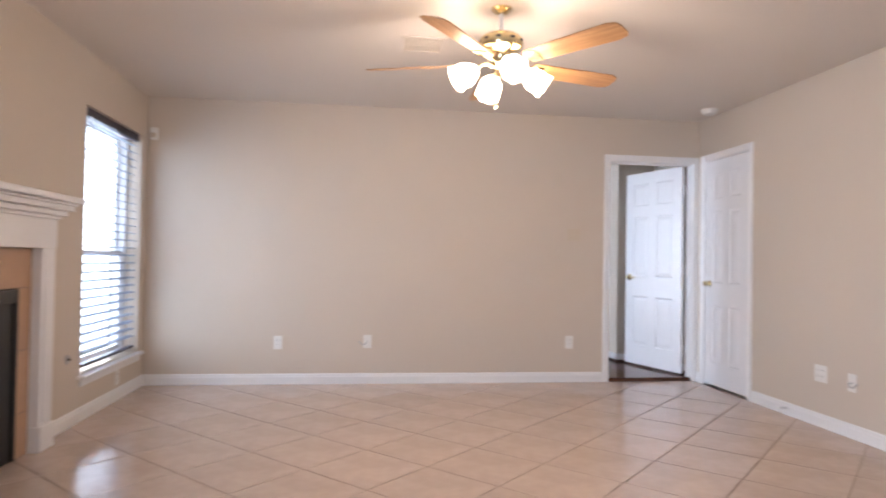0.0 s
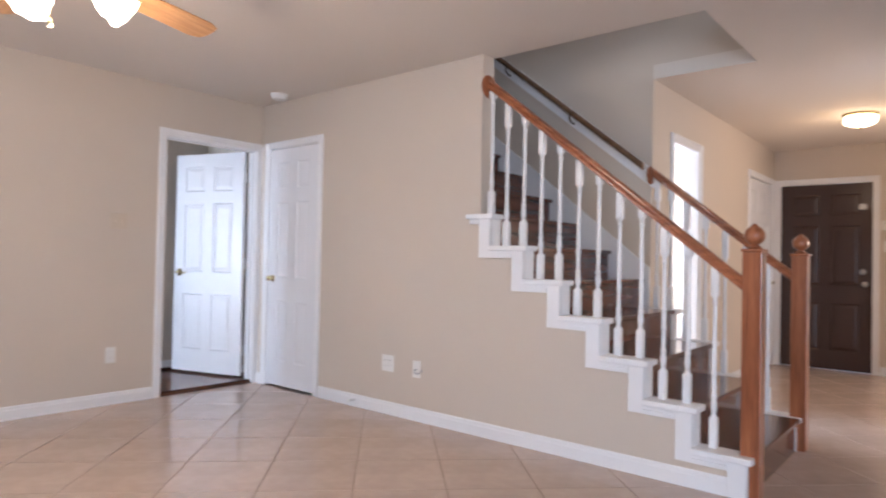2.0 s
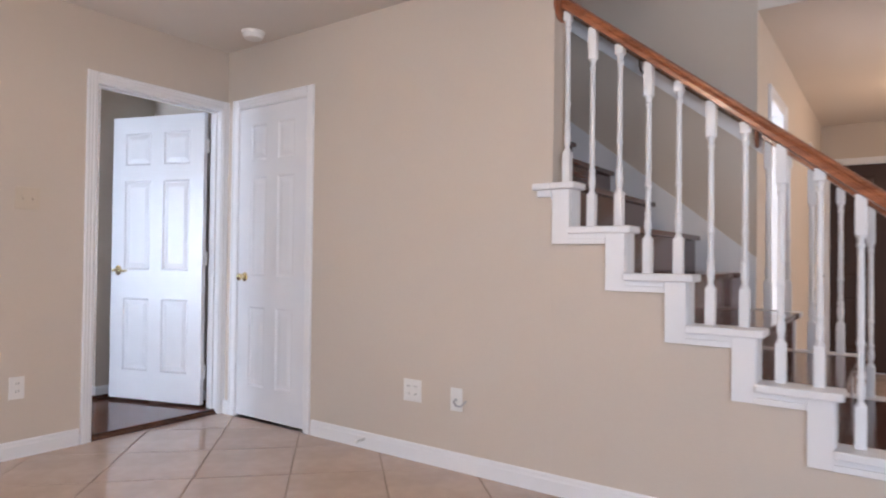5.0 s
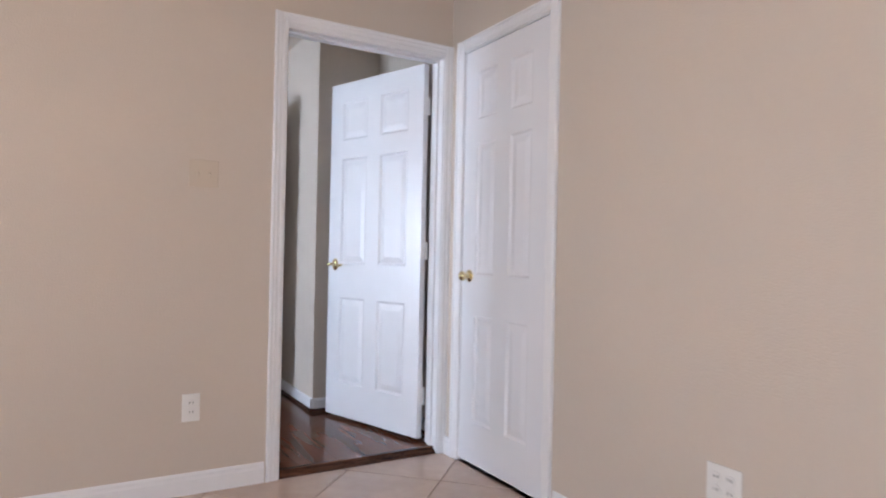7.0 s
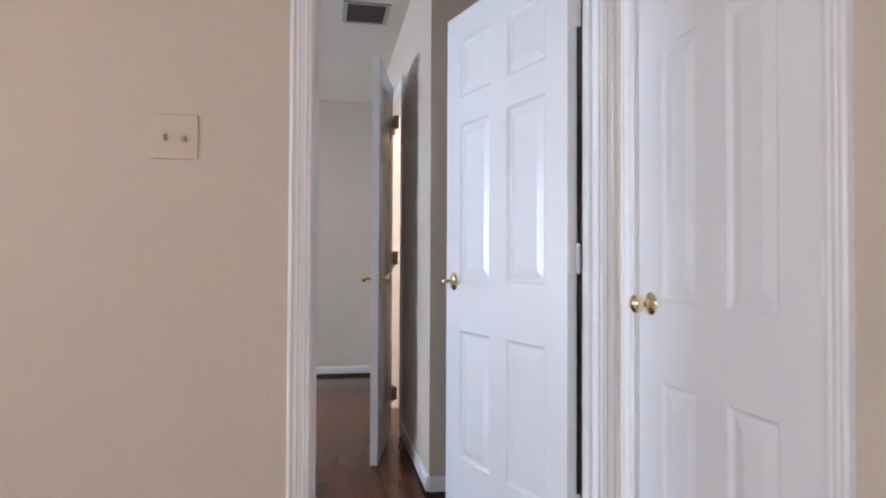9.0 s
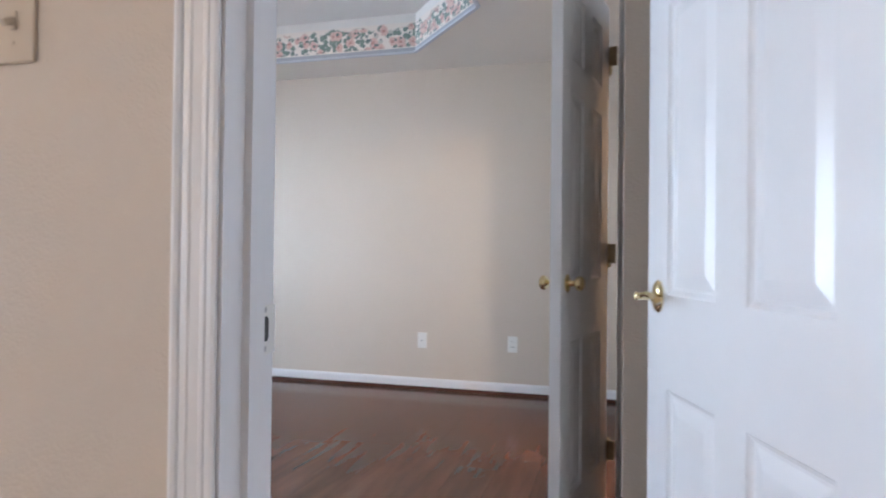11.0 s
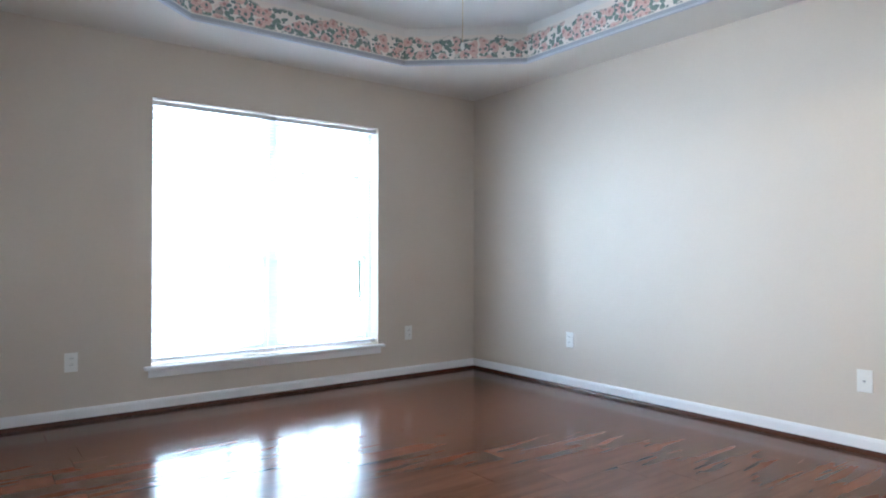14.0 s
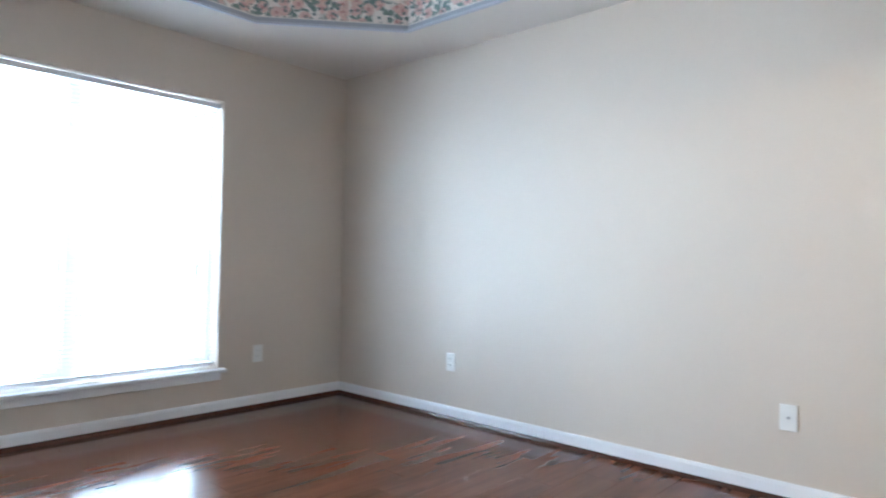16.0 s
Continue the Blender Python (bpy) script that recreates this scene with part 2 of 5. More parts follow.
TREAD_WOOD = wood("dark_stair_wood", (0.060, 0.020, 0.013), (0.150, 0.052, 0.032), 0.16, along="X", coat=0.4, ring=6)
PLANK = wood("red_brown_laminate", (0.098, 0.037, 0.021), (0.142, 0.055, 0.030), 0.15, along="Y", coat=0.0, ring=5.5, random_tone=0.10, stretch=0.11, ends=(0.40, 0.80), gloss=0.20, relief=0.0, detail=2, fine_part=0.2)
THRESHOLD = wood("threshold_wood", (0.022, 0.0075, 0.0045), (0.15, 0.058, 0.028), 0.16, along="X", ring=10, stretch=0.14, gloss=0.25)
SHOE = material("dark_shoe_moulding", (0.060, 0.024, 0.015), 0.25, spread=0.15)
FAN_WOOD = wood("honey_oak_blade", (0.40, 0.20, 0.08), (0.64, 0.37, 0.17), 0.35, along="X", ring=8)
DOOR_BROWN = material("dark_brown_door_paint", (0.038, 0.016, 0.011), 0.32, spread=0.08, bump=0.08, bump_scale=40)
BLACK = material("firebox_black", (0.012, 0.012, 0.012), 0.5, spread=0.3)
DARK_RAIL = material("dark_blind_slat", (0.05, 0.045, 0.07), 0.4)
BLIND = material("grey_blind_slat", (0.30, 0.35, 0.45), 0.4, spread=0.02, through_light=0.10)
WHITE_BLIND = material("white_vinyl_slat", (0.86, 0.87, 0.90), 0.4, spread=0.01, through_light=0.2)
GLASS = glass_material("window_glass")
LAMP_GLASS = material("lit_frosted_glass", (0.95, 0.85, 0.7), 0.3, glow=15.0, glow_colour=(1.0, 0.78, 0.50))
HALL_GLASS = material("lit_ribbed_glass", (0.95, 0.88, 0.75), 0.2, glow=4.0, glow_colour=(1.0, 0.82, 0.52))
BED_GLASS = material("lit_white_glass", (0.95, 0.95, 0.95), 0.2, glow=5.0, glow_colour=(1.0, 0.97, 0.92))
BORDER = border_material()
BRICK = material("pale_brick", (0.84, 0.78, 0.75), 0.85, spread=0.2, scale=9, wear=0.15)
# facade brick again, its colour darkened for the shaded side of the arch
SHADED_BRICK = material("shaded_porch_brick", (0.33, 0.27, 0.25), 0.85, spread=0.25, scale=9, wear=0.15)
ROOF = material("grey_shingle", (0.55, 0.56, 0.60), 0.9, spread=0.25, scale=12)
LEAF = material("green_leaf", (0.34, 0.42, 0.29), 0.5, spread=0.35, scale=7, through_light=0.3)
BARK = material("bark", (0.12, 0.085, 0.06), 0.85, spread=0.3, scale=20, bump=0.5, bump_scale=40)
LAWN = material("lawn", (0.10, 0.14, 0.05), 0.9, spread=0.35, scale=3, wear=0.2, wear_scale=0.2)
CONCRETE = material("pale_concrete", (0.70, 0.69, 0.68), 0.85, spread=0.1, scale=12, wear=0.1)

# ---- building blocks ---------------------------------------------------------


def part(name, bm, mat, parent=None, label="", smooth=False):
    data = bpy.data.meshes.new(name)
    bmesh.ops.recalc_face_normals(bm, faces=bm.faces)
    bm.to_mesh(data)
    bm.free()
    data.materials.append(mat)
    if smooth:
        for p in data.polygons:
            p.use_smooth = True
        data.set_sharp_from_angle(angle=radians(35))
    ob = new(name, data)
    if parent:
        ob.parent = parent
    if label:
        tagged(ob, label)
    return ob


def thing(name, label, category, m=None, group=""):
    ob = new(name)
    ob.empty_display_size = 0.05
    if m is not None:
        ob.matrix_world = m
    return tagged(ob, label, category, group)


def structure(ob, label):
    return tagged(ob, label, kind="structure")


def box(bm, x0, x1, y0, y1, z0, z1, bevel=0.0):
    r = bmesh.ops.create_cube(bm, size=1.0, matrix=Matrix.Translation(((x0 + x1) / 2, (y0 + y1) / 2, (z0 + z1) / 2)) @ Matrix.Diagonal((abs(x1 - x0), abs(y1 - y0), abs(z1 - z0), 1)))
    if bevel:
        edges = list({e for v in r["verts"] for e in v.link_edges})
        bmesh.ops.bevel(bm, geom=edges, offset=bevel, segments=2, affect="EDGES", profile=0.5)
    return bm


def boxes(*rows, bevel=0.0):
    bm = bmesh.new()
    for r in rows:
        box(bm, *r, bevel=bevel)
    return bm


def prism(outline, lift, m=None):
    """A closed outline in x, y, raised by lift along z, then placed by m."""
    bm = bmesh.new()
    low = [bm.verts.new((x, y, 0)) for x, y in outline]
    high = [bm.verts.new((x, y, lift)) for x, y in outline]
    bm.faces.new(low[::-1])
    bm.faces.new(high)
    for i in range(len(low)):
        j = (i + 1) % len(low)
        bm.faces.new((low[i], low[j], high[j], high[i]))
    if m is not None:
        bmesh.ops.transform(bm, matrix=m, verts=bm.verts)
    return bm


def lathe(profile, steps=20, m=None, bm=None):
    """A turned body from rows of radius, height."""
    bm = bm or bmesh.new()
    rings = []
    for r, z in profile:
        rings.append([bm.verts.new((r * math.cos(2 * math.pi * i / steps), r * math.sin(2 * math.pi * i / steps), z)) for i in range(steps)])
    for a, c in zip(rings, rings[1:]):
        for i in range(steps):
            j = (i + 1) % steps
            bm.faces.new((a[i], a[j], c[j], c[i]))
    bm.faces.new(rings[0][::-1])
    bm.faces.new(rings[-1])
    if m is not None:
        bmesh.ops.transform(bm, matrix=m, verts=[v for ring in rings for v in ring])
    return bm


def sweep(outline, start, end, up=(0, 0, 1)):
    """An outline (across, up) run straight from start to end, its ends cut upright."""
    bm = bmesh.new()
    a, c = Vector(start), Vector(end)
    along = (c - a).normalized()
    across = along.cross(Vector(up)).normalized()
    top = Vector(up)
    rows = [[bm.verts.new(p + across * x + top * y) for x, y in outline] for p in (a, c)]
    bm.faces.new(rows[0])
    bm.faces.new(rows[1][::-1])
    for i in range(len(outline)):
        j = (i + 1) % len(outline)
        bm.faces.new((rows[0][i], rows[0][j], rows[1][j], rows[1][i]))
    return bm


def tube(points, radius, steps=8):
    bm = bmesh.new()
    rings = []
    pts = [Vector(p) for p in points]
    for i, p in enumerate(pts):
        d = (pts[min(i + 1, len(pts) - 1)] - pts[max(i - 1, 0)]).normalized()
        s = d.cross(Vector((0.31, 0.11, 0.94))).normalized()
        u = s.cross(d)
        rings.append([bm.verts.new(p + radius * (s * math.cos(2 * math.pi * k / steps) + u * math.sin(2 * math.pi * k / steps))) for k in range(steps)])
    for a, c in zip(rings, rings[1:]):
        for k in range(steps):
            j = (k + 1) % steps
            bm.faces.new((a[k], a[j], c[j], c[k]))
    bm.faces.new(rings[0][::-1])
    bm.faces.new(rings[-1])
    return bm


def wall(name, along, a, b, near, far, z0, z1, openings, mat, label):
    """A wall along x or y from a to b, between near and far across, with openings (from, to, sill, head) through it."""
    bm = bmesh.new()

    def put(u0, u1, w0, w1):
        if u1 - u0 < 1e-4 or w1 - w0 < 1e-4:
            return
        if along == "x":
            box(bm, u0, u1, near, far, w0, w1)
        else:
            box(bm, near, far, u0, u1, w0, w1)

    at = a
    for lo, hi, sill, head in sorted(openings):
        put(at, lo, z0, z1)
        put(lo, hi, z0, sill)
        put(lo, hi, head, z1)
        at = hi
    put(at, b, z0, z1)
    return structure(part(name, bm, mat), label)


# ---- plan -------------------------------------------------------------------
XL = -1.905         # outer wall, living room
XB = -1.895         # outer wall, bedroom
XS = 3.04           # stair wall, living side
YB = 5.405          # wall between living room and bedroom
YB2 = 5.525
CEILING = 2.435
XF = 7.80           # front wall
YH = 2.33           # hall wall beside the stairs
XR = 4.20           # wall on the far side of the stairs
YA = 0.375          # wall with the arch
YN = 9.285          # far bedroom wall
YBACK = -3.60
HEAD = 2.035        # door head
RISE, RUN, FIRST = 0.2005, 0.252, 1.385
DH = 2.051          # rough head of the doorways
# ---- walls ------------------------------------------------------------------
wall("wall_west", "y", YBACK, YB + 0.06, XL - 0.22, XL, -0.1, CEILING, [(-2.65, -0.45, 0.0, 2.05), (4.22, 5.28, 0.30, 2.08)], PAINT, "beige painted outer wall with a tall window and an added patio door opening")
wall("wall_bedroom_west", "y", YB + 0.06, YN, XB - 0.22, XB, -0.1, 2.9, [(6.58, 8.28, 0.325, 2.065)], PAINT, "beige painted bedroom wall with a wide window")
wall("wall_north", "x", XL - 0.22, 4.62, YN, YN + 0.15, -0.1, 2.9, [], PAINT, "beige orange-peel painted bedroom wall")
wall("wall_middle", "x", XB - 0.1, 3.3, YB, YB2, -0.1, CEILING, [(2.161, 3.009, 0.0, DH)], PAINT, "beige painted wall with a white cased doorway")
wall("wall_stair", "y", 2.985, YB, XS, XS + 0.12, -0.1, 5.2, [(4.601, 5.289, 0.0, DH)], PAINT, "beige painted wall beside the staircase with a closet door")
wall("wall_bedroom_east", "y", YB2, 6.36, 3.06, 3.18, -0.1, CEILING, [], PAINT, "beige bedroom wall behind the open door")
wall("wall_bedroom_corner", "x", 2.655, 3.18, 6.36, 6.48, -0.1, CEILING, [], PAINT, "beige short return wall in the bedroom")
wall("wall_bathroom", "y", 6.48, YN, 2.655, 2.775, -0.1, CEILING, [(7.33, 8.02, 0.0, DH)], PAINT, "beige bedroom wall with a bathroom doorway")
wall("wall_bath_south", "x", 2.775, 4.5, 6.6, 6.7, -0.1, CEILING, [], PAINT, "plain bathroom wall")
wall("wall_bath_east", "y", 6.6, YN, 4.5, 4.62, -0.1, CEILING, [], PAINT, "plain bathroom wall")
wall("wall_stair_east", "y", YH, 5.5, XR, XR + 0.14, -0.1, 5.2, [], PAINT, "painted wall along the far side of the stairs")
wall("wall_hall", "x", XR + 0.14, XF, YH, YH + 0.12, -0.1, CEILING, [(4.60, 5.22, 0.0, 2.07), (6.76, 7.73, 0.0, 2.06)], PAINT, "beige hall wall with two white cased doorways")
wall("wall_front", "y", -3.0, YH + 0.12, XF, XF + 0.2, -0.1, CEILING, [(0.675, 1.075, 0.285, 2.045), (1.361, 2.271, 0.0, DH)], PAINT, "beige front wall with entrance door and narrow window")
wall("wall_living_south", "x", XL - 0.22, 3.6, YBACK - 0.2, YBACK, -0.1, CEILING, [], PAINT, "plain beige wall closing the living room")
wall("wall_living_east", "y", YBACK, YA - 0.15, 3.3, 3.45, -0.1, CEILING, [], PAINT, "plain beige wall closing the living room")
wall("wall_dining_south", "x", 3.45, XF, -3.0, -2.85, -0.1, CEILING, [], PAINT, "plain beige dining room wall")
wall("wall_study_north", "x", XR + 0.14, XF, 5.5, 5.62, -0.1, CEILING, [(4.3 + 0.1, 5.7, 0.75, 2.0)], PAINT, "plain pale study wall with a window")
wall("wall_study_east", "y", YH + 0.12, 5.5, 6.4, 6.52, -0.1, CEILING, [], PAINT, "plain pale study wall")


def arch_wall():
    """Hall wall pierced by a wide flat arch with dropped shoulders."""
    bm = bmesh.new()
    x0, x1, a0, a1, spring, crown = 3.3, XF, 5.06, 7.72, 1.96, 2.26
    top = []
    for i in range(17):
        u = i / 16
        ang = math.pi * u
        top.append((a0 + (a1 - a0) * (0.5 - 0.5 * math.cos(ang)), spring + (crown - spring) * math.sin(ang) ** 0.7))
    outline = [(x0, -0.1), (a0, -0.1)] + top + [(a1, -0.1), (x1, -0.1), (x1, CEILING), (x0, CEILING)]
    m = Matrix(((1, 0, 0, 0), (0, 0, -1, YA), (0, 1, 0, 0), (0, 0, 0, 1)))
    return prism(outline, 0.15, m)


structure(part("wall_arch", arch_wall(), PAINT), "beige hall wall pierced by a wide arched opening")

# ceilings
ceil = boxes((XL, XS, YBACK, YB, CEILING, CEILING + 0.1), (XS, XR, YBACK, 1.645, CEILING, CEILING + 0.1),
             (XS, 3.16, 1.645, 2.985, CEILING, CEILING + 0.1),
             (XR, XF, -3.0, YH, CEILING, CEILING + 0.1))
structure(part("ceiling_living", ceil, CEIL), "pale beige textured ceiling over living room and hall")
structure(part("ceiling_study", boxes((XR + 0.14, XF, YH, 5.62, CEILING, CEILING + 0.1)), CEIL), "plain study ceiling")
structure(part("ceiling_bathroom", boxes((2.655, 4.62, 6.48, YN, CEILING, CEILING + 0.1), (3.16, 3.42, YB, 6.48, CEILING, CEILING + 0.1)), CEIL), "plain bathroom ceiling")
# storey above the stairwell
structure(part("wall_stairwell", boxes((3.06, 3.16, 1.645, 2.985, CEILING + 0.1, 2.9), (XS, XR + 0.14, 1.545, 1.645, CEILING + 0.1, 2.85), (XS, XR + 0.14, 5.4, 5.5, 2.6, 5.2)), PAINT), "painted edges of the stairwell opening")
structure(part("wall_upper", boxes((2.9, 3.04, -1.2, 2.985, 2.85, 5.2), (XR, XR + 0.14, -1.2, YH, CEILING + 0.1, 5.2), (2.9, XR + 0.14, -1.3, -1.2, 2.85, 5.2)), PAINT), "painted walls of the upper landing")
structure(part("ceiling_upper", boxes((2.9, XR + 0.14, -1.3, 5.5, 5.0, 5.1)), CEIL), "plain ceiling above the stairwell")
structure(part("floor_upper", boxes((3.04, XR, -1.2, 1.545, CEILING + 0.12, 2.85)), CEIL), "upper landing floor")

# bedroom ceiling with an eight-sided tray
TX0, TX1, TY0, TY1, CX, CY = -1.36, 1.87, 6.0, 8.85, 0.59, 0.67
OCT = [(TX0 + CX, TY0), (TX1 - CX, TY0), (TX1, TY0 + CY), (TX1, TY1 - CY), (TX1 - CX, TY1), (TX0 + CX, TY1), (TX0, TY1 - CY), (TX0, TY0 + CY)]
TRAY = 2.70


def tray_soffit():
    bm = bmesh.new()
    outer = [(XB, YB2), (3.3, YB2), (3.3, YN), (XB, YN)]
    edges = []
    for ring in (outer, OCT):
        vs = [bm.verts.new((x, y, CEILING)) for x, y in ring]
        edges += [bm.edges.new((vs[i], vs[(i + 1) % len(vs)])) for i in range(len(vs))]
    bmesh.ops.triangle_fill(bm, use_beauty=True, edges=edges)
    bmesh.ops.solidify(bm, geom=bm.faces[:], thickness=-0.03)
    zs = [v.co.z for v in bm.verts]
    if min(zs) < CEILING - 0.001:
        bmesh.ops.translate(bm, vec=(0, 0, 0.03), verts=bm.verts)
    return bm


structure(part("ceiling_bedroom", tray_soffit(), CEIL), "beige ceiling margin round an eight-sided tray")


def oct_ring(inset, out, z0, z1, uv=False, only=None):
    """Upright band round the tray opening."""
    bm = bmesh.new()
    cx, cy = (TX0 + TX1) / 2, (TY0 + TY1) / 2

    def moved(p, d):
        v = Vector((p[0] - cx, p[1] - cy))
        return (cx + v.x * (1 + d / abs(v.length)), cy + v.y * (1 + d / abs(v.length)))

    inner, outer = [moved(p, -inset) for p in OCT], [moved(p, out) for p in OCT]
    layer = bm.loops.layers.uv.new("UVMap") if uv else None
    at = 0.0
    for i in range(8):
        j = (i + 1) % 8
        a, b, c, d = inner[i], inner[j], outer[j], outer[i]
        n = math.dist(a, b)
        if only is not None and i != only:
            at += n
            continue
        v = [bm.verts.new((p[0], p[1], z)) for z in (z0, z1) for p in (a, b, c, d)]
        front = bm.faces.new((v[0], v[1], v[5], v[4]))
        if uv:
            for loop, w in zip(front.loops, ((at, 0), (at + n, 0), (at + n, z1 - z0), (at, z1 - z0))):
                loop[layer].uv = w
        bm.faces.new((v[3], v[2], v[6], v[7]))
        bm.faces.new((v[0], v[3], v[2], v[1]))
        bm.faces.new((v[4], v[5], v[6], v[7]))
        at += n
    return bm


structure(part("wall_tray", oct_ring(0.0, 0.05, CEILING + 0.03, TRAY + 0.05), TRAY_PAINT), "pale upright sides of the ceiling tray")
structure(part("ceiling_tray", prism([(x, y) for x, y in OCT], 0.05, Matrix.Translation((0, 0, TRAY))), TRAY_PAINT), "pale flat top of the ceiling tray")
border = thing("wallpaper_border", "cream wallpaper border with pink roses round the ceiling tray", "wallpaper border")
for side in range(8):
    part("strip", oct_ring(0.004, 0.0, CEILING + 0.004, CEILING + 0.205, uv=True, only=side), BORDER, border)
structure(part("trim_tray", oct_ring(0.012, 0.012, CEILING - 0.010, CEILING + 0.003), material("blue_grey_trim", (0.50, 0.52, 0.57), 0.4)), "narrow blue-grey moulding round the tray edge")

# ---- floors -----------------------------------------------------------------
floor_tile = structure(part("floor", boxes((XL - 0.22, XF + 0.1, YBACK, YB + 0.07, -0.12, -0.004)), GROUT), "beige ceramic tile floor laid diagonally with darker joints")
floor_wood = structure(part("floor_bedroom", boxes((XL - 0.22, 4.6, YB + 0.035, YN + 0.1, -0.12, 0.0235)), SHOE), "dark red-brown laminate bedroom floor")
structure(part("floor_study", boxes((XR + 0.14, 6.5, YH + 0.12, 5.6, -0.1, 0.0)), TILE), "plain study floor")
threshold = tagged(part("threshold_strip", prism([(YB - 0.004, 0.0006), (YB + 0.048, 0.0006), (YB + 0.048, 0.0300), (YB + 0.030, 0.0295), (YB + 0.004, 0.0060), (YB - 0.004, 0.0025)], 0.808, Matrix(((0, 0, 1, 2.181), (1, 0, 0, 0), (0, 1, 0, 0), (0, 0, 0, 1)))), THRESHOLD),
                   "dark red-brown sloping wooden strip across the bedroom doorway", "threshold strip")


# ---- skirting ---------------------------------------------------------------
BASE_PROFILE = [(0, 0), (0.014, 0), (0.014, 0.062), (0.011, 0.070), (0.010, 0.082), (0.005, 0.090), (0, 0.090)]


def skirting(start, end, z=0.0, profile=BASE_PROFILE):
    """White moulding with its back on the line start-end, standing out to the right of the way."""
    return sweep([(x, y) for x, y in profile], (*start, z), (*end, z))


def skirt(name, runs, z=0.0, profile=BASE_PROFILE, mat=None, label="white moulded baseboard"):
    bm = bmesh.new()
    for a, b in runs:
        piece = skirting(a, b, z, profile)
        data = bpy.data.meshes.new("run")
        piece.to_mesh(data)
        piece.free()
        bm.from_mesh(data)
        bpy.data.meshes.remove(data)
    return structure(part(name, bm, mat or WHITE), label)


skirt("baseboard_living", [((XS, YB), (XS, 5.335)), ((XL, 3.69), (XL, YB)), ((XL, YB), (2.11, YB)), ((XS, 4.54), (XS, 1.471)), ((XL, -0.40), (XL, 2.01)), ((XL, YBACK), (XL, -2.70))])
skirt("baseboard_hall", [((XF, 1.31), (XF, YA)), ((XF, YA), (7.72, YA)), ((5.06, YA), (3.3, YA)), ((5.265, YH), (6.715, YH)), ((4.34, YH), (4.555, YH))])
skirt("baseboard_arch", [((7.72, YA), (7.72, YA - 0.15)), ((5.06, YA - 0.15), (5.06, YA)), ((XF, YA - 0.15), (XF, -2.85))])
BED_BASE = [(0, 0.052), (0.013, 0.052), (0.013, 0.098), (0.008, 0.114), (0, 0.114)]
SHOE_BASE = [(0, 0.022), (0.018, 0.022), (0.017, 0.034), (0.013, 0.045), (0.009, 0.048), (0.009, 0.0515), (0, 0.0515)]
BED_RUNS = [((XB, YB2), (XB, YN)), ((XB, YN), (2.655, YN)), ((2.655, YN), (2.655, 8.07)), ((2.655, 7.28), (2.655, 6.36)), ((2.655, 6.36), (3.06, 6.36)), ((3.06, 6.36), (3.06, 5.60)), ((2.10, YB2), (XB, YB2))]
skirt("baseboard_bedroom", BED_RUNS, profile=BED_BASE)
skirt("shoe_moulding_bedroom", BED_RUNS, profile=SHOE_BASE, mat=SHOE, label="dark shoe moulding under the bedroom baseboard")

# ---- door casings -----------------------------------------------------------
CASING = [(0, 0), (0.058, 0), (0.058, 0.014), (0.055, 0.0175), (0.050, 0.0185), (0.046, 0.0165), (0.044, 0.0125), (0.037, 0.0120), (0.034, 0.0140), (0.031, 0.0118), (0.019, 0.0098), (0.016, 0.0115), (0.012, 0.0112), (0.010, 0.0085), (0.004, 0.0080), (0, 0.0055)]


def casing(name, m, width, height, depth, both=True, mat=None, label="white moulded door casing"):
    """Trim round an opening: local x across the opening from 0, y into the wall from its face at 0, z up. Legs, head and lining."""
    root = structure(new(name), label)
    mat = mat or WHITE
    for side in ((0, depth) if both else (0,)):
        s = -1 if side == 0 else 1
        for edge, way in ((0.0, -1), (width, 1)):
            outline = [(edge + way * (u - 0.014), side + s * (v + 0.0005)) for u, v in CASING]
            part("leg", prism(outline, height + 0.044), mat, root)
        bm = bmesh.new()
        rows = [[bm.verts.new((x, side + s * (v + 0.0005), height + u - 0.014)) for u, v in CASING] for x in (0.0142, width - 0.0142)]
        bm.faces.new(rows[0])
        bm.faces.new(rows[1][::-1])
        for i in range(len(CASING)):
            j = (i + 1) % len(CASING)
            bm.faces.new((rows[0][i], rows[0][j], rows[1][j], rows[1][i]))
        part("head", bm, mat, root)
    part("lining", boxes((0.0, 0.019, 0.001, depth - 0.001, 0, height), (width - 0.019, width, 0.001, depth - 0.001, 0, height), (0.019, width - 0.019, 0.001, depth - 0.001, height - 0.019, height)), mat, root)
    root.matrix_world = m
    return root


def turn_x(x, y, deg):
    return pose(x, y, 0, 0, 0, deg)


bed_case = casing("trim_bedroom_doorway", turn_x(2.161, YB, 0), 0.848, DH, 0.12)
part("stop", boxes((0.019, 0.030, 0.045, 0.08, 0, 2.03), (0.818, 0.829, 0.045, 0.08, 0, 2.03), (0.030, 0.818, 0.045, 0.08, 2.021, 2.0315)), WHITE, bed_case)
plate = part("strike_plate", boxes((0.0192, 0.0212, 0.072, 0.1215, 0.894, 0.962), bevel=0.0009), PLASTIC, bed_case, "white painted strike plate")
part("latch_hole", prism([(0.085, 0.917), (0.089, 0.912), (0.100, 0.912), (0.104, 0.917), (0.104, 0.941), (0.100, 0.946), (0.089, 0.946), (0.085, 0.941)], 0.001, Matrix(((0, 0, 1, 0.0208), (1, 0, 0, 0), (0, 1, 0, 0), (0, 0, 0, 1)))), SLOT, plate)
for z in (0.902, 0.955):
    part("screw", lathe([(0.004, 0.0), (0.004, 0.0012), (0.001, 0.0016)], 10, pose(0.0210, 0.094, z, 0, 90, 0)), STEEL, plate)
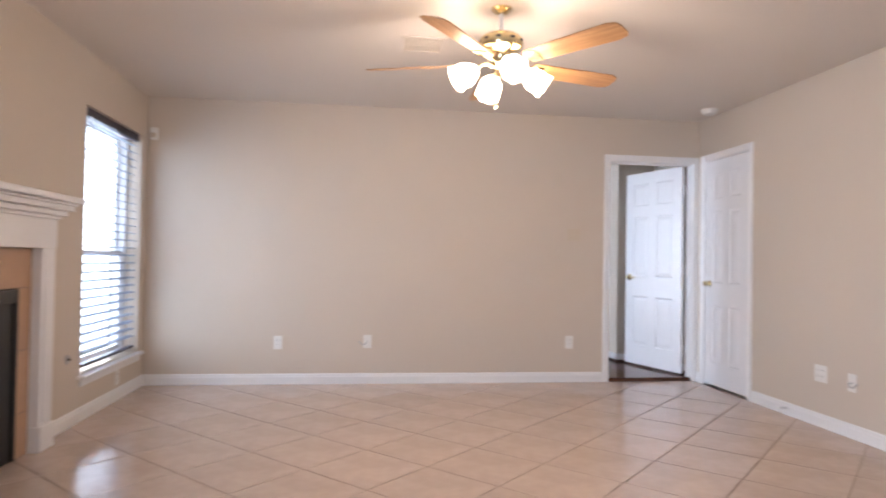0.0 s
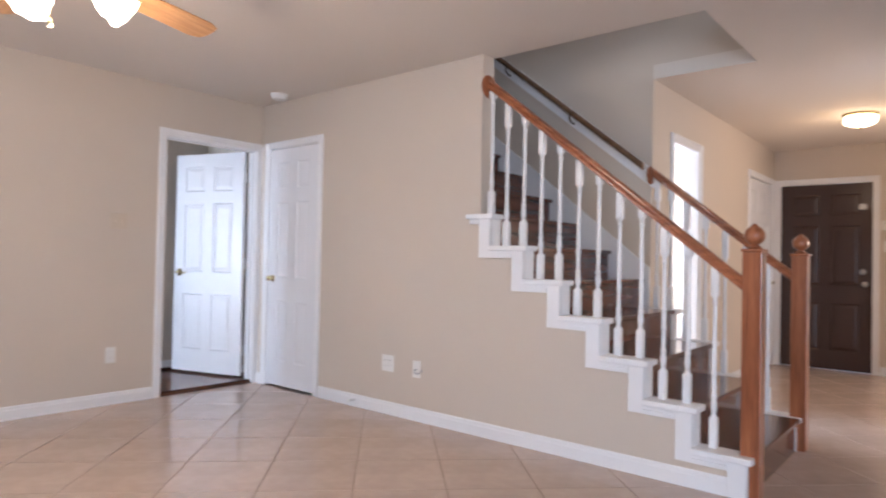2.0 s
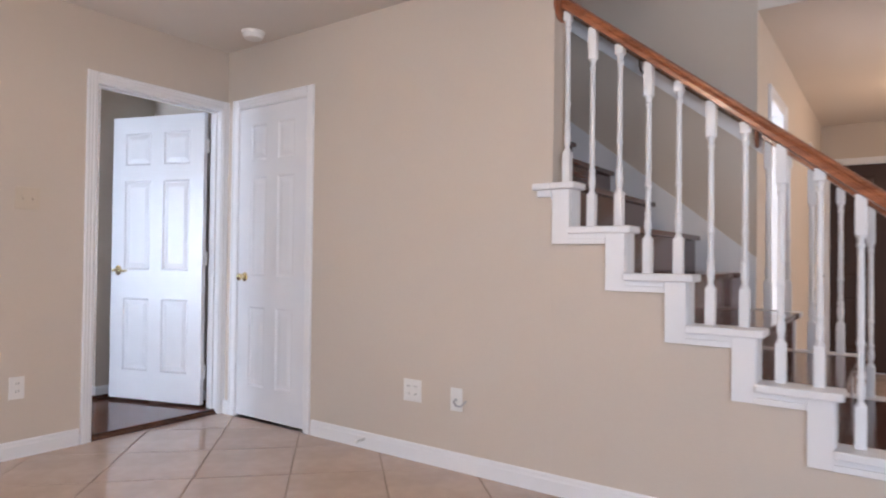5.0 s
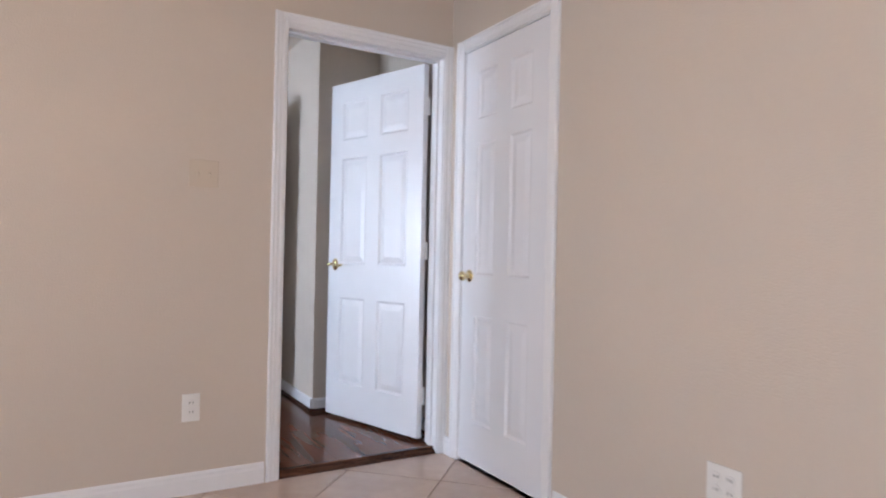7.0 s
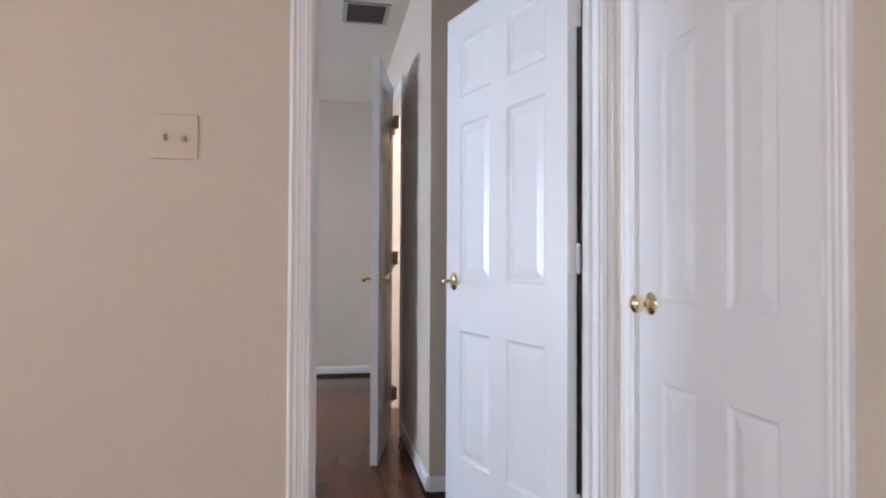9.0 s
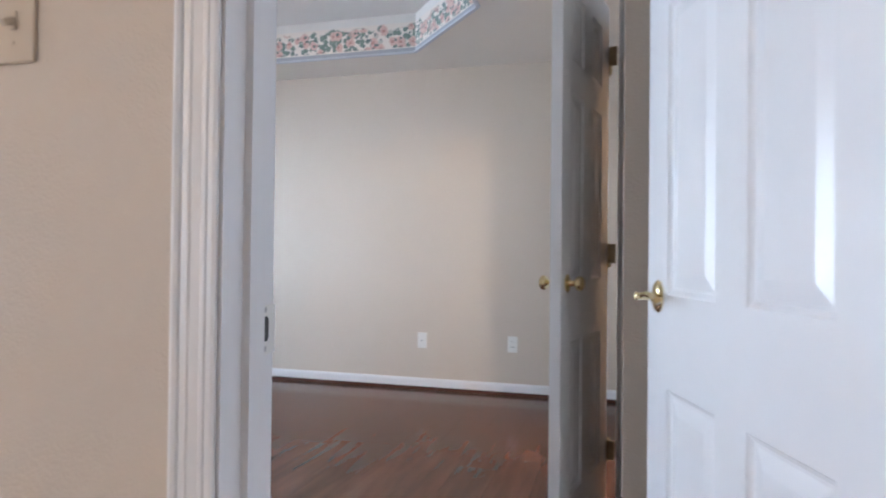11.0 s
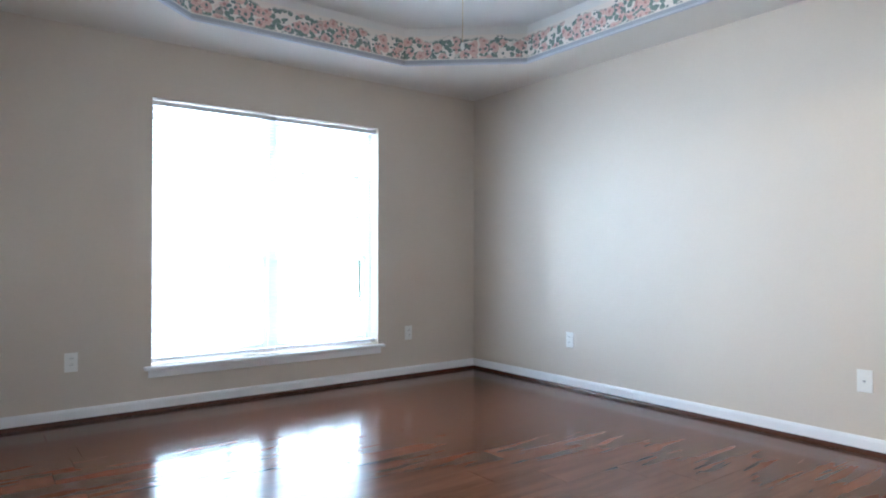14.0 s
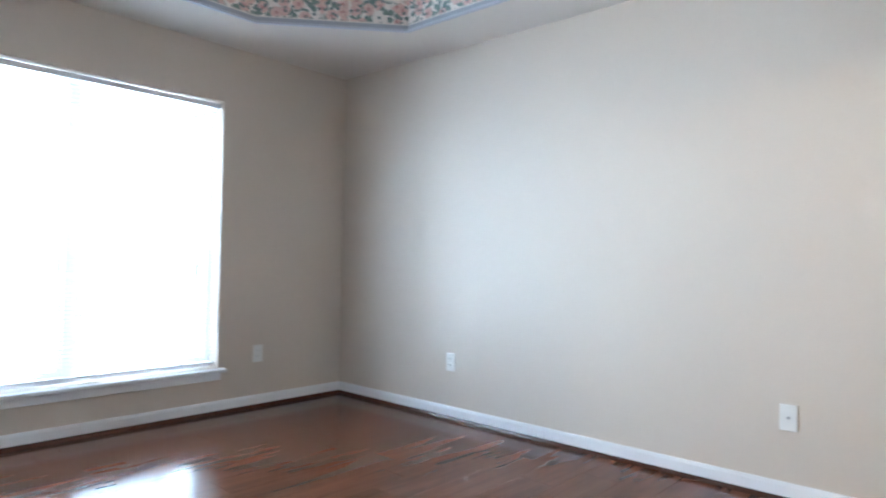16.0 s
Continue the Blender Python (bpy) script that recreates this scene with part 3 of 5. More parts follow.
casing("trim_closet_doorway", turn_x(XS, 5.289, -90), 0.688, DH, 0.12, both=False)
casing("trim_bathroom_doorway", turn_x(2.655, 8.02, -90), 0.69, DH, 0.12)
casing("trim_study_doorway", turn_x(4.60, YH, 0), 0.62, 2.07, 0.12)
casing("trim_hall_doorway", turn_x(6.76, YH, 0), 0.97, 2.06, 0.12)
casing("trim_front_doorway", turn_x(XF, 2.271, -90), 0.91, DH, 0.2, both=False)

# ---- doors ------------------------------------------------------------------


def panel_mesh(w, h, t):
    """A raised field with moulded edges, the same on both faces; centred in x, standing on z 0."""
    bm = bmesh.new()
    rings = [(0, t / 2 - 0.0006), (0.004, t / 2 - 0.004), (0.011, t / 2 - 0.0075), (0.017, t / 2 - 0.0075), (0.042, t / 2 - 0.0028), (0.047, t / 2 - 0.0020)]
    for s in (1, -1):
        prev = None
        for inset, y in rings:
            vs = [bm.verts.new((x, s * y, z)) for x, z in ((-w / 2 + inset, inset), (w / 2 - inset, inset), (w / 2 - inset, h - inset), (-w / 2 + inset, h - inset))]
            if prev:
                for i in range(4):
                    j = (i + 1) % 4
                    bm.faces.new((prev[i], prev[j], vs[j], vs[i]))
            prev = vs
        bm.faces.new(prev)
    return bm


def knob_mesh(side):
    prof = [(0.030, 0.0), (0.030, 0.003), (0.026, 0.006), (0.012, 0.009), (0.009, 0.022), (0.012, 0.027), (0.021, 0.032), (0.0245, 0.041), (0.023, 0.049), (0.016, 0.055), (0.004, 0.058)]
    return lathe(prof, 20, Matrix.Rotation(radians(90 if side < 0 else -90), 4, "X"))


def lever_mesh(side, way):
    """Oval rose and a curled lever that points to the hinge."""
    bm = lathe([(0.028, 0), (0.028, 0.003), (0.024, 0.007), (0.012, 0.010)], 24, Matrix.Diagonal((1, 1, 1.28, 1)) @ Matrix.Rotation(radians(90 if side < 0 else -90), 4, "X"))
    lathe([(0.011, 0.009), (0.0085, 0.018), (0.0085, 0.044), (0.011, 0.049), (0.009, 0.054), (0.003, 0.056)], 16, Matrix.Rotation(radians(90 if side < 0 else -90), 4, "X"), bm)
    pts = [(way * 0.11 * u, side * (0.045 - 0.012 * math.sin(math.pi * u)), 0.006 * math.sin(2 * math.pi * u)) for u in [i / 8 for i in range(9)]]
    t = tube(pts, 0.0072, 10)
    data = bpy.data.meshes.new("run")
    t.to_mesh(data)
    t.free()
    bm.from_mesh(data)
    bpy.data.meshes.remove(data)
    return bm


def panel_door(name, label, w, h, t, mat, m, knob="knob", knob_at=0.92, hinge_side=1, hinges=True, handle_mat=None):
    """Six-panel door: local x from the hinge edge at 0 to the latch edge at w, y through its thickness (centred), z up."""
    root = thing(name, label, "door", None)
    st, top, mid, bot = 0.112, 0.115, 0.11, 0.20
    lock_rail = 0.20
    pw = (w - 2 * st - mid) / 2
    # heights of panel rows: low, middle, top
    low_h, top_h = 0.255 * h, 0.115 * h
    mid_h = h - bot - lock_rail - top - mid - low_h - top_h
    z1 = bot
    z2 = z1 + low_h + lock_rail
    z3 = z2 + mid_h + mid
    rows = ((z1, low_h), (z2, mid_h), (z3, top_h))
    bm = bmesh.new()
    box(bm, 0, st, -t / 2, t / 2, 0, h)
    box(bm, w - st, w, -t / 2, t / 2, 0, h)
    for a, b in ((0, z1), (z1 + low_h, z2), (z2 + mid_h, z3), (z3 + top_h, h)):
        box(bm, st, w - st, -t / 2, t / 2, a, b)
    for z, hh in rows:
        box(bm, st + pw, st + pw + mid, -t / 2, t / 2, z, z + hh)
    bmesh.ops.remove_doubles(bm, verts=bm.verts, dist=0.0002)
    slab = part("slab", bm, mat, root)
    for z, hh in rows:
        for x in (st + pw / 2, st + pw + mid + pw / 2):
            p = part("panel", panel_mesh(pw, hh, t), mat, root)
            p.location = (x, 0, z)
    for side in (1, -1):
        y = side * t / 2
        mesh = knob_mesh(side) if knob == "knob" else lever_mesh(side, -1)
        k = part("knob" if knob == "knob" else "lever_handle", mesh, handle_mat or BRASS, root, "polished brass " + ("knob" if knob == "knob" else "lever handle"), smooth=True)
        k.location = (w - 0.065, y, knob_at)
    part("latch_plate", boxes((w - 0.0005, w + 0.0012, -0.012, 0.012, knob_at - 0.028, knob_at + 0.028)), BRASS_DULL if mat is DOOR_BROWN else mat, root)
    if hinges:
        for z in (0.22, h / 2, h - 0.22):
            barrel = [(0.003, -0.048), (0.0065, -0.046)]
            for q in range(5):
                barrel += [(0.0075, -0.0445 + q * 0.018), (0.0075, -0.0285 + q * 0.018), (0.0062, -0.0280 + q * 0.018), (0.0062, -0.0270 + q * 0.018)]
            hm = lathe(barrel + [(0.0065, 0.046), (0.003, 0.048)], 12)
            box(hm, -0.0015, 0.006, -0.0015, 0.0015, -0.044, 0.044)
            box(hm, 0.0016, 0.0036, *sorted((-hinge_side * 0.001, -hinge_side * 0.036)), -0.044, 0.044, bevel=0.0006)
            hg = part("hinge", hm, handle_mat if handle_mat is BRASS else WHITE, root)
            hg.location = (-0.004, hinge_side * (t / 2 + 0.004), z)
    root.matrix_world = m
    return root


# bedroom door, open into the bedroom
HX, HY, bed_angle = 2.988, YB2 + 0.004, 107.6
panel_door("bedroom_door", "white six-panel door standing open into the bedroom", 0.777, 1.983, 0.036, DOOR_WHITE, pose(HX, HY, 0.047, 0, 0, bed_angle) @ pose(0.016, 0.022, 0), knob="lever", knob_at=0.90, hinge_side=-1)
# closet door, closed, hinges on the room side
panel_door("closet_door", "white six-panel closet door, closed, with brass knob", 0.645, 2.012, 0.036, DOOR_WHITE, pose(XS + 0.022, 4.623, 0.016, 0, 0, 90), knob_at=0.905, hinge_side=1)
# bathroom door, folded back towards the wall
bath_angle = 257.7
bath_door = panel_door("bathroom_door", "white six-panel bathroom door folded back towards the wall", 0.61, 1.983, 0.036, DOOR_WHITE, pose(2.580, 7.35, 0.047, 0, 0, bath_angle), knob_at=0.90, hinge_side=1, handle_mat=BRASS)
for z in (0.22, 1.0, 1.79):
    part("hinge_leaf", boxes((-0.006, 0.004, 0.019, 0.050, z - 0.038, z + 0.038), bevel=0.001), BRASS_DULL, bath_door, "dull brass hinge leaf").matrix_world = bath_door.matrix_world
panel_door("front_door", "dark brown six-panel front door, closed", 0.866, 2.015, 0.044, DOOR_BROWN, pose(XF + 0.03, 2.249, 0.012, 0, 0, -90), knob_at=0.93, hinge_side=1, handle_mat=STEEL, hinges=False)
panel_door("hall_closet_door", "white six-panel hall door, closed", 0.925, 2.02, 0.036, DOOR_WHITE, pose(6.782, YH + 0.03, 0.012, 0, 0, 0), knob_at=0.92, hinges=False)
# ---- staircase --------------------------------------------------------------
stairs = thing("staircase", "dark wooden staircase with white stepped side trim", "staircase")
STEPS = 15
for k in range(1, STEPS + 1):
    y0, z = FIRST + RUN * (k - 1), RISE * k
    wide = XS + 0.10 if k <= 7 else XS + 0.125
    far = XR - 0.105 if k <= 4 else XR - 0.02
    part("tread", boxes((wide, far, y0 - 0.028, y0 + RUN + 0.012, z - 0.028, z), bevel=0.006), TREAD_WOOD, stairs)
    part("riser", boxes((wide, far, y0, y0 + 0.018, z - RISE, z - 0.028)), TREAD_WOOD, stairs)


def stringer(x0, x1, last, face):
    """Closed wall under the steps, painted beige, its top stepped."""
    outline = [(FIRST + 0.001, 0.0)]
    for k in range(1, last + 1):
        y0, z = FIRST + RUN * (k - 1), RISE * k
        outline += [(y0 + 0.001, z - 0.03), (y0 + RUN + 0.001, z - 0.03)]
    end = FIRST + RUN * last + 0.001
    outline += [(end, 0.0)]
    return outline, end


outline, end = stringer(0, 0, 7, 0)
yz = lambda x: Matrix(((0, 0, 1, x), (1, 0, 0, 0), (0, 1, 0, 0), (0, 0, 0, 1)))
under = [(y, z) for y, z in outline if y <= 2.9845]
under = [p for p in under] + [(2.9845, RISE * 7 - 0.03), (2.9845, 0.0)]
structure(part("wall_under_stairs", prism(under, 0.095, yz(XS)), PAINT), "beige painted wall under the open stairs")
outline2, end2 = stringer(0, 0, 4, 0)
structure(part("wall_under_stairs_far", prism(outline2 if end2 < YH + 0.07 else outline2, 0.085, yz(XR - 0.09)), PAINT), "beige painted wall under the far side of the stairs")

for x_face, out, last in ((XS, -1, 7), (XR - 0.005, 1, 4)):
    for k in range(1, last + 1):
        y0, z = FIRST + RUN * (k - 1), RISE * k
        a, b = sorted((x_face + out * 0.016, x_face - out * 0.001))
        # upright board behind each riser
        low = 0.0 if k == 1 else z - RISE - 0.075
        part("side_riser_trim", boxes((a, b, y0, y0 + 0.085, low, z - 0.030), bevel=0.002), WHITE, stairs)
        # moulding under the tread end
        y_end = y0 + RUN + 0.004 if k < 7 else 2.984
        a2, b2 = sorted((x_face + out * 0.022, x_face - out * 0.001))
        part("side_moulding", boxes((a2, b2, y0 + 0.085, y_end + 0.0, z - 0.075, z - 0.052), (a, b, y0 + 0.085, y_end, z - 0.0515, z - 0.030), bevel=0.002), WHITE, stairs)
        # white tread return
        a3, b3 = sorted((x_face + out * 0.038, x_face - out * 0.0995))
        y_last = y0 + RUN + 0.002 if k < 7 else 3.06
        if k == 7:
            part("tread_return", boxes((a3, b3, y0 - 0.03, 2.9845, z - 0.030, z + 0.001), bevel=0.006), WHITE, stairs)
            part("tread_return", boxes((a3, XS - 0.0005, 2.985, 3.075, z - 0.030, z + 0.001), bevel=0.006), WHITE, stairs)
            part("side_moulding", boxes((a2, XS - 0.0005, 2.985, 3.055, z - 0.062, z - 0.0305), bevel=0.003), WHITE, stairs)
        else:
            part("tread_return", boxes((a3, b3, y0 - 0.03, y_last, z - 0.030, z + 0.001), bevel=0.006), WHITE, stairs)
        # white riser face beside the wooden riser
        a4, b4 = sorted((x_face - out * 0.002, x_face - out * 0.0985))
        part("riser_end", boxes((a4, b4, y0 - 0.004, y0 + 0.0005, z - RISE + 0.001, z - 0.030)), WHITE, stairs)

# wall skirting that climbs with the stairs
for x, y_from in ((XR - 0.02, YH + 0.002),):
    z_at = lambda y: RISE / RUN * (y - FIRST) + 0.33
    y_to = 5.0
    m = yz(x)
    part("stair_skirting", prism([(y_from, z_at(y_from) - 0.55), (y_from, z_at(y_from)), (y_to, z_at(y_to)), (y_to, z_at(y_to) - 0.55)], 0.0195, m), WHITE, stairs, "white sloping skirting board")
part("stair_skirting", prism([(2.99, 1.3), (2.99, 1.66), (5.0, 3.26), (5.0, 2.7)], 0.012, yz(XS + 0.1205)), WHITE, stairs, "white sloping skirting board")


def baluster(height):
    """Turned white baluster: square foot, small vase, slim ringed shaft of one length, square head that makes up the rest."""
    bm = bmesh.new()
    foot, head = 0.150, 0.755
    s = 0.0185
    box(bm, -s, s, -s, s, 0, foot, bevel=0.002)
    box(bm, -s, s, -s, s, head, height, bevel=0.002)
    prof = [(0.0180, foot - 0.004), (0.0150, foot + 0.008), (0.0105, foot + 0.016), (0.0125, foot + 0.030), (0.0160, foot + 0.052), (0.0155, foot + 0.068), (0.0115, foot + 0.092), (0.0150, foot + 0.100), (0.0150, foot + 0.107), (0.0108, foot + 0.114),
            (0.0112, foot + 0.200), (0.0118, foot + 0.212), (0.0148, foot + 0.218), (0.0148, foot + 0.226), (0.0116, foot + 0.233), (0.0118, foot + 0.36), (0.0105, head - 0.060), (0.0105, head - 0.046),
            (0.0140, head - 0.040), (0.0140, head - 0.033), (0.0105, head - 0.027), (0.0120, head - 0.014), (0.0178, head + 0.004)]
    return lathe(prof, 12, None, bm)


RAIL_OUT = [(-0.03, -0.028), (-0.019, -0.032), (0.019, -0.032), (0.03, -0.028), (0.031, -0.008), (0.024, 0.004), (0.029, 0.012), (0.029, 0.022), (0.018, 0.032), (0, 0.035), (-0.018, 0.032), (-0.029, 0.022), (-0.029, 0.012), (-0.024, 0.004), (-0.031, -0.008)]
slope = RISE / RUN


def balustrade(name, x, y_low, y_high, z_low, feet, label, ball=True):
    root = thing(name, label, "stair railing")
    z_high = z_low + slope * (y_high - y_low)
    part("handrail", sweep(RAIL_OUT, (x, y_low, z_low), (x, y_high, z_high)), OAK_RAIL, root, "red-brown stained oak handrail", smooth=True)
    for k, y in feet:
        z0 = RISE * k
        top = z_low + slope * (y - y_low) - 0.028
        p = part("baluster", baluster(top - z0), WHITE, root, "", smooth=True)
        p.location = (x, y, z0)
    return root, z_high


XN = XS + 0.062
feet = [(1, FIRST + 0.172)]
for k in range(2, 7):
    y0 = FIRST + RUN * (k - 1)
    feet += [(k, y0 + 0.052), (k, y0 + 0.178)]
feet += [(7, FIRST + RUN * 6 + 0.047)]
near_rail, z_top = balustrade("stair_railing", XN, 1.425, 2.968, 1.020, feet, "red-brown oak stair railing with white turned balusters beside the living room")
part("rosette", lathe([(0.075, 0), (0.075, 0.008), (0.062, 0.016), (0.05, 0.018)], 24, pose(XN, 2.985, z_top - 0.012, 90)), OAK, near_rail, "round oak rosette on the wall end", smooth=True)
XNF = XR - 0.03
feet = [(1, FIRST + 0.172)]
for k in range(2, 4):
    y0 = FIRST + RUN * (k - 1)
    feet += [(k, y0 + 0.052), (k, y0 + 0.178)]
feet += [(4, FIRST + RUN * 3 + 0.035), (4, FIRST + RUN * 3 + 0.13)]
far_rail, z_far = balustrade("stair_railing", XNF, 1.425, YH - 0.03, 1.055, feet, "red-brown oak stair railing with white turned balusters beside the hall")
part("rosette", lathe([(0.065, 0), (0.065, 0.008), (0.05, 0.016)], 24, pose(XNF, YH, z_far - 0.012, 90)), OAK, far_rail, "round oak rosette on the wall end", smooth=True)


def newel(x, y, foot, group):
    root = thing("newel_post", "square red-brown oak newel post with ball finial", "newel post", None, group)
    s = 0.044
    bm = bmesh.new()
    box(bm, -s, s, -s, s, foot, 1.175, bevel=0.004)
    part("post", bm, OAK, root)
    part("cap", boxes((-0.050, 0.050, -0.050, 0.050, 1.1755, 1.192), bevel=0.005), OAK, root)
    prof = [(0.030, 1.192), (0.036, 1.199), (0.022, 1.207), (0.020, 1.213)] + [(max(0.004, 0.047 * math.sin(a)), 1.256 - 0.047 * math.cos(a)) for a in [0.5 + 0.22 * i for i in range(11)]] + [(0.018, 1.303), (0.009, 1.310), (0.003, 1.315)]
    part("finial", lathe(prof, 24), OAK, root, "turned oak ball finial", smooth=True)
    root.location = (x, y, 0)
    return root


newel(XN, 1.378, 0.0, "newel posts at the stair foot")
newel(XNF, 1.378, 0.0, "newel posts at the stair foot")

# handrail on the wall
wall_rail = thing("wall_handrail", "dark oak handrail on brackets along the stair wall", "handrail")
ya, yb_ = 2.36, 5.0
za = 1.80
part("rail", sweep([(0.024 * math.cos(a), 0.028 * math.sin(a)) for a in [2 * math.pi * i / 14 for i in range(14)]], (XR - 0.085, ya, za), (XR - 0.085, yb_, za + slope * (yb_ - ya))), DARK_RAIL_WOOD, wall_rail, smooth=True)
for y in (2.95, 3.55, 4.4):
    z = za + slope * (y - ya)
    part("bracket", tube([(XR, y, z - 0.085), (XR - 0.05, y, z - 0.08), (XR - 0.085, y, z - 0.06), (XR - 0.085, y, z - 0.02)], 0.007), BRONZE, wall_rail, "dark metal bracket", smooth=True)
part("backing_board", prism([(ya - 0.06, za - 0.16), (ya - 0.06, za - 0.03), (yb_, za - 0.03 + slope * (yb_ - ya + 0.06)), (yb_, za - 0.16 + slope * (yb_ - ya + 0.06))], 0.012, yz(XR - 0.0125)), WHITE, wall_rail, "white board behind the handrail")
# ---- windows ----------------------------------------------------------------


def place(root, m):
    root.matrix_world = m
    return root


def sash_window(name, label, m, width, sill, head, depth, units, cols, rows, meeting, stool=True, muntin=0.018, f=0.035, b=0.032):
    """White window: local x across the opening, y outwards from the room face, z up. units side by side, each with an upper and a lower sash."""
    root = structure(new(name), label)
    part("window_frame", boxes((0, f, depth - 0.11, depth - 0.01, sill, head), (width - f, width, depth - 0.11, depth - 0.01, sill, head),
                               (f, width - f, depth - 0.11, depth - 0.01, head - f, head), (f, width - f, depth - 0.11, depth - 0.01, sill, sill + f), bevel=0.003), WHITE, root)
    step = width / units
    for u in range(units):
        x0, x1 = u * step + (f if u == 0 else 0.03), (u + 1) * step - (f if u == units - 1 else 0.03)
        if u:
            part("mullion", boxes((u * step - 0.03, u * step + 0.03, depth - 0.12, depth - 0.01, sill + f, head - f), bevel=0.003), WHITE, root)
        for z0, z1, y, nr in ((sill + f, meeting + 0.02, depth - 0.095, rows[0]), (meeting - 0.02, head - f, depth - 0.055, rows[1])):
            sash = part("sash", boxes((x0, x0 + b, y, y + 0.035, z0, z1), (x1 - b, x1, y, y + 0.035, z0, z1), (x0 + b, x1 - b, y, y + 0.035, z0, z0 + b), (x0 + b, x1 - b, y, y + 0.035, z1 - b, z1), bevel=0.002), WHITE, root)
            for c in range(1, cols):
                x = x0 + b + (x1 - x0 - 2 * b) * c / cols
                part("muntin", boxes((x - muntin / 2, x + muntin / 2, y + 0.010, y + 0.025, z0 + b, z1 - b)), WHITE, sash)
            for r in range(1, nr):
                z = z0 + b + (z1 - z0 - 2 * b) * r / nr
                part("muntin", boxes((x0 + b, x1 - b, y + 0.011, y + 0.024, z - muntin / 2, z + muntin / 2)), WHITE, sash)
            pane = part("pane", boxes((x0 + b - 0.004, x1 - b + 0.004, y + 0.015, y + 0.019, z0 + b - 0.004, z1 - b + 0.004)), GLASS, sash)
            pane.visible_shadow = False
    if stool:
        part("window_sill", boxes((-0.045, width + 0.045, -0.045, depth - 0.11, sill - 0.024, sill - 0.0005), bevel=0.006), WHITE, root)
        part("apron", boxes((-0.02, width + 0.02, -0.014, -0.001, sill - 0.075, sill - 0.0245), bevel=0.004), WHITE, root)
    return place(root, m)


# local x runs along the wall, local y out of the room
WEST = lambda y: Matrix(((0, -1, 0, XL), (1, 0, 0, y), (0, 0, 1, 0), (0, 0, 0, 1)))
WESTB = lambda y: Matrix(((0, -1, 0, XB), (1, 0, 0, y), (0, 0, 1, 0), (0, 0, 0, 1)))
EAST = lambda y: Matrix(((0, 1, 0, XF), (-1, 0, 0, y), (0, 0, 1, 0), (0, 0, 0, 1)))
sash_window("window_1", "tall white sash window behind blinds in the living room", WEST(4.22), 1.06, 0.30, 2.08, 0.22, 1, 1, (1, 1), 1.10)
sash_window("window_2", "wide white double window with muntins in the bedroom", WESTB(6.58), 1.70, 0.325, 2.065, 0.22, 2, 3, (2, 3), 1.02)
sash_window("window_3", "narrow white sidelight window with muntins beside the front door", EAST(1.075), 0.40, 0.285, 2.045, 0.2, 1, 2, (3, 3), 1.18, muntin=0.010, f=0.012, b=0.016)


def blind(name, label, m, width, top, bottom, pitch, slat, tilt, mat, rail_mat, head_h, group=""):
    """Slatted blind: local x across, y outwards, z up; each slat a part."""
    root = thing(name, label, "window blind", None, group)
    part("headrail", boxes((0, width, -0.022, 0.022, top - head_h, top), bevel=0.003), rail_mat, root)
    bm = prism([(-slat / 2, 0), (-slat / 4, slat * 0.05), (0, slat * 0.07), (slat / 4, slat * 0.05), (slat / 2, 0), (slat / 2, 0.0022), (slat / 4, slat * 0.05 + 0.0022), (0, slat * 0.07 + 0.0022), (-slat / 4, slat * 0.05 + 0.0022), (-slat / 2, 0.0022)][::-1],
               width - 0.012, Matrix(((0, 0, 1, 0.006), (1, 0, 0, 0), (0, 1, 0, 0), (0, 0, 0, 1))))
    first = part("slat", bm, mat, root)
    z = top - head_h - pitch * 0.7
    n = int((z - bottom - 0.03) / pitch)
    for i in range(n):
        ob = first if i == 0 else new("slat", first.data)
        ob.parent = root
        ob.location, ob.rotation_euler = (0, 0, z - i * pitch), (radians(tilt), 0, 0)
    part("bottom_rail", boxes((0.004, width - 0.004, -0.020, 0.020, bottom, bottom + 0.018), bevel=0.003), rail_mat, root)
    for x in (0.12, width - 0.12):
        part("ladder_cord", boxes((x - 0.0012, x + 0.0012, -slat / 2 - 0.002, -slat / 2, bottom + 0.018, top - head_h)), PLASTIC, root)
    wand = part("wand", tube([(0.09, -0.035, top - head_h), (0.088, -0.04, top - (0.6 if slat > 0.03 else 0.13))], 0.004, 6), PLASTIC, root)
    return place(root, m)


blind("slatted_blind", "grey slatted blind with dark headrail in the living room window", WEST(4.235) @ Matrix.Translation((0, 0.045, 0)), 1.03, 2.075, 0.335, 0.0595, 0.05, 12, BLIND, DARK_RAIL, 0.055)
for i, y in enumerate((6.586, 7.433)):
    blind("mini_blind", "white slatted mini blind lowered over the bright bedroom window", WESTB(y) @ Matrix.Translation((0, 0.05, 0)), 0.842, 2.052, 0.35, 0.024, 0.025, -1, WHITE_BLIND, WHITE, 0.03, "bedroom window blinds")
blind("mini_blind", "white slatted mini blind, open, over the narrow sidelight", EAST(1.065) @ Matrix.Translation((0, 0.045, 0)), 0.38, 2.04, 0.31, 0.026, 0.022, 2, WHITE_BLIND, PLASTIC, 0.025)

# unseen patio door behind the walker, added as an opening for the daylight lamp
patio = structure(new("door_patio_added"), "unseen white patio door frame added to admit daylight")
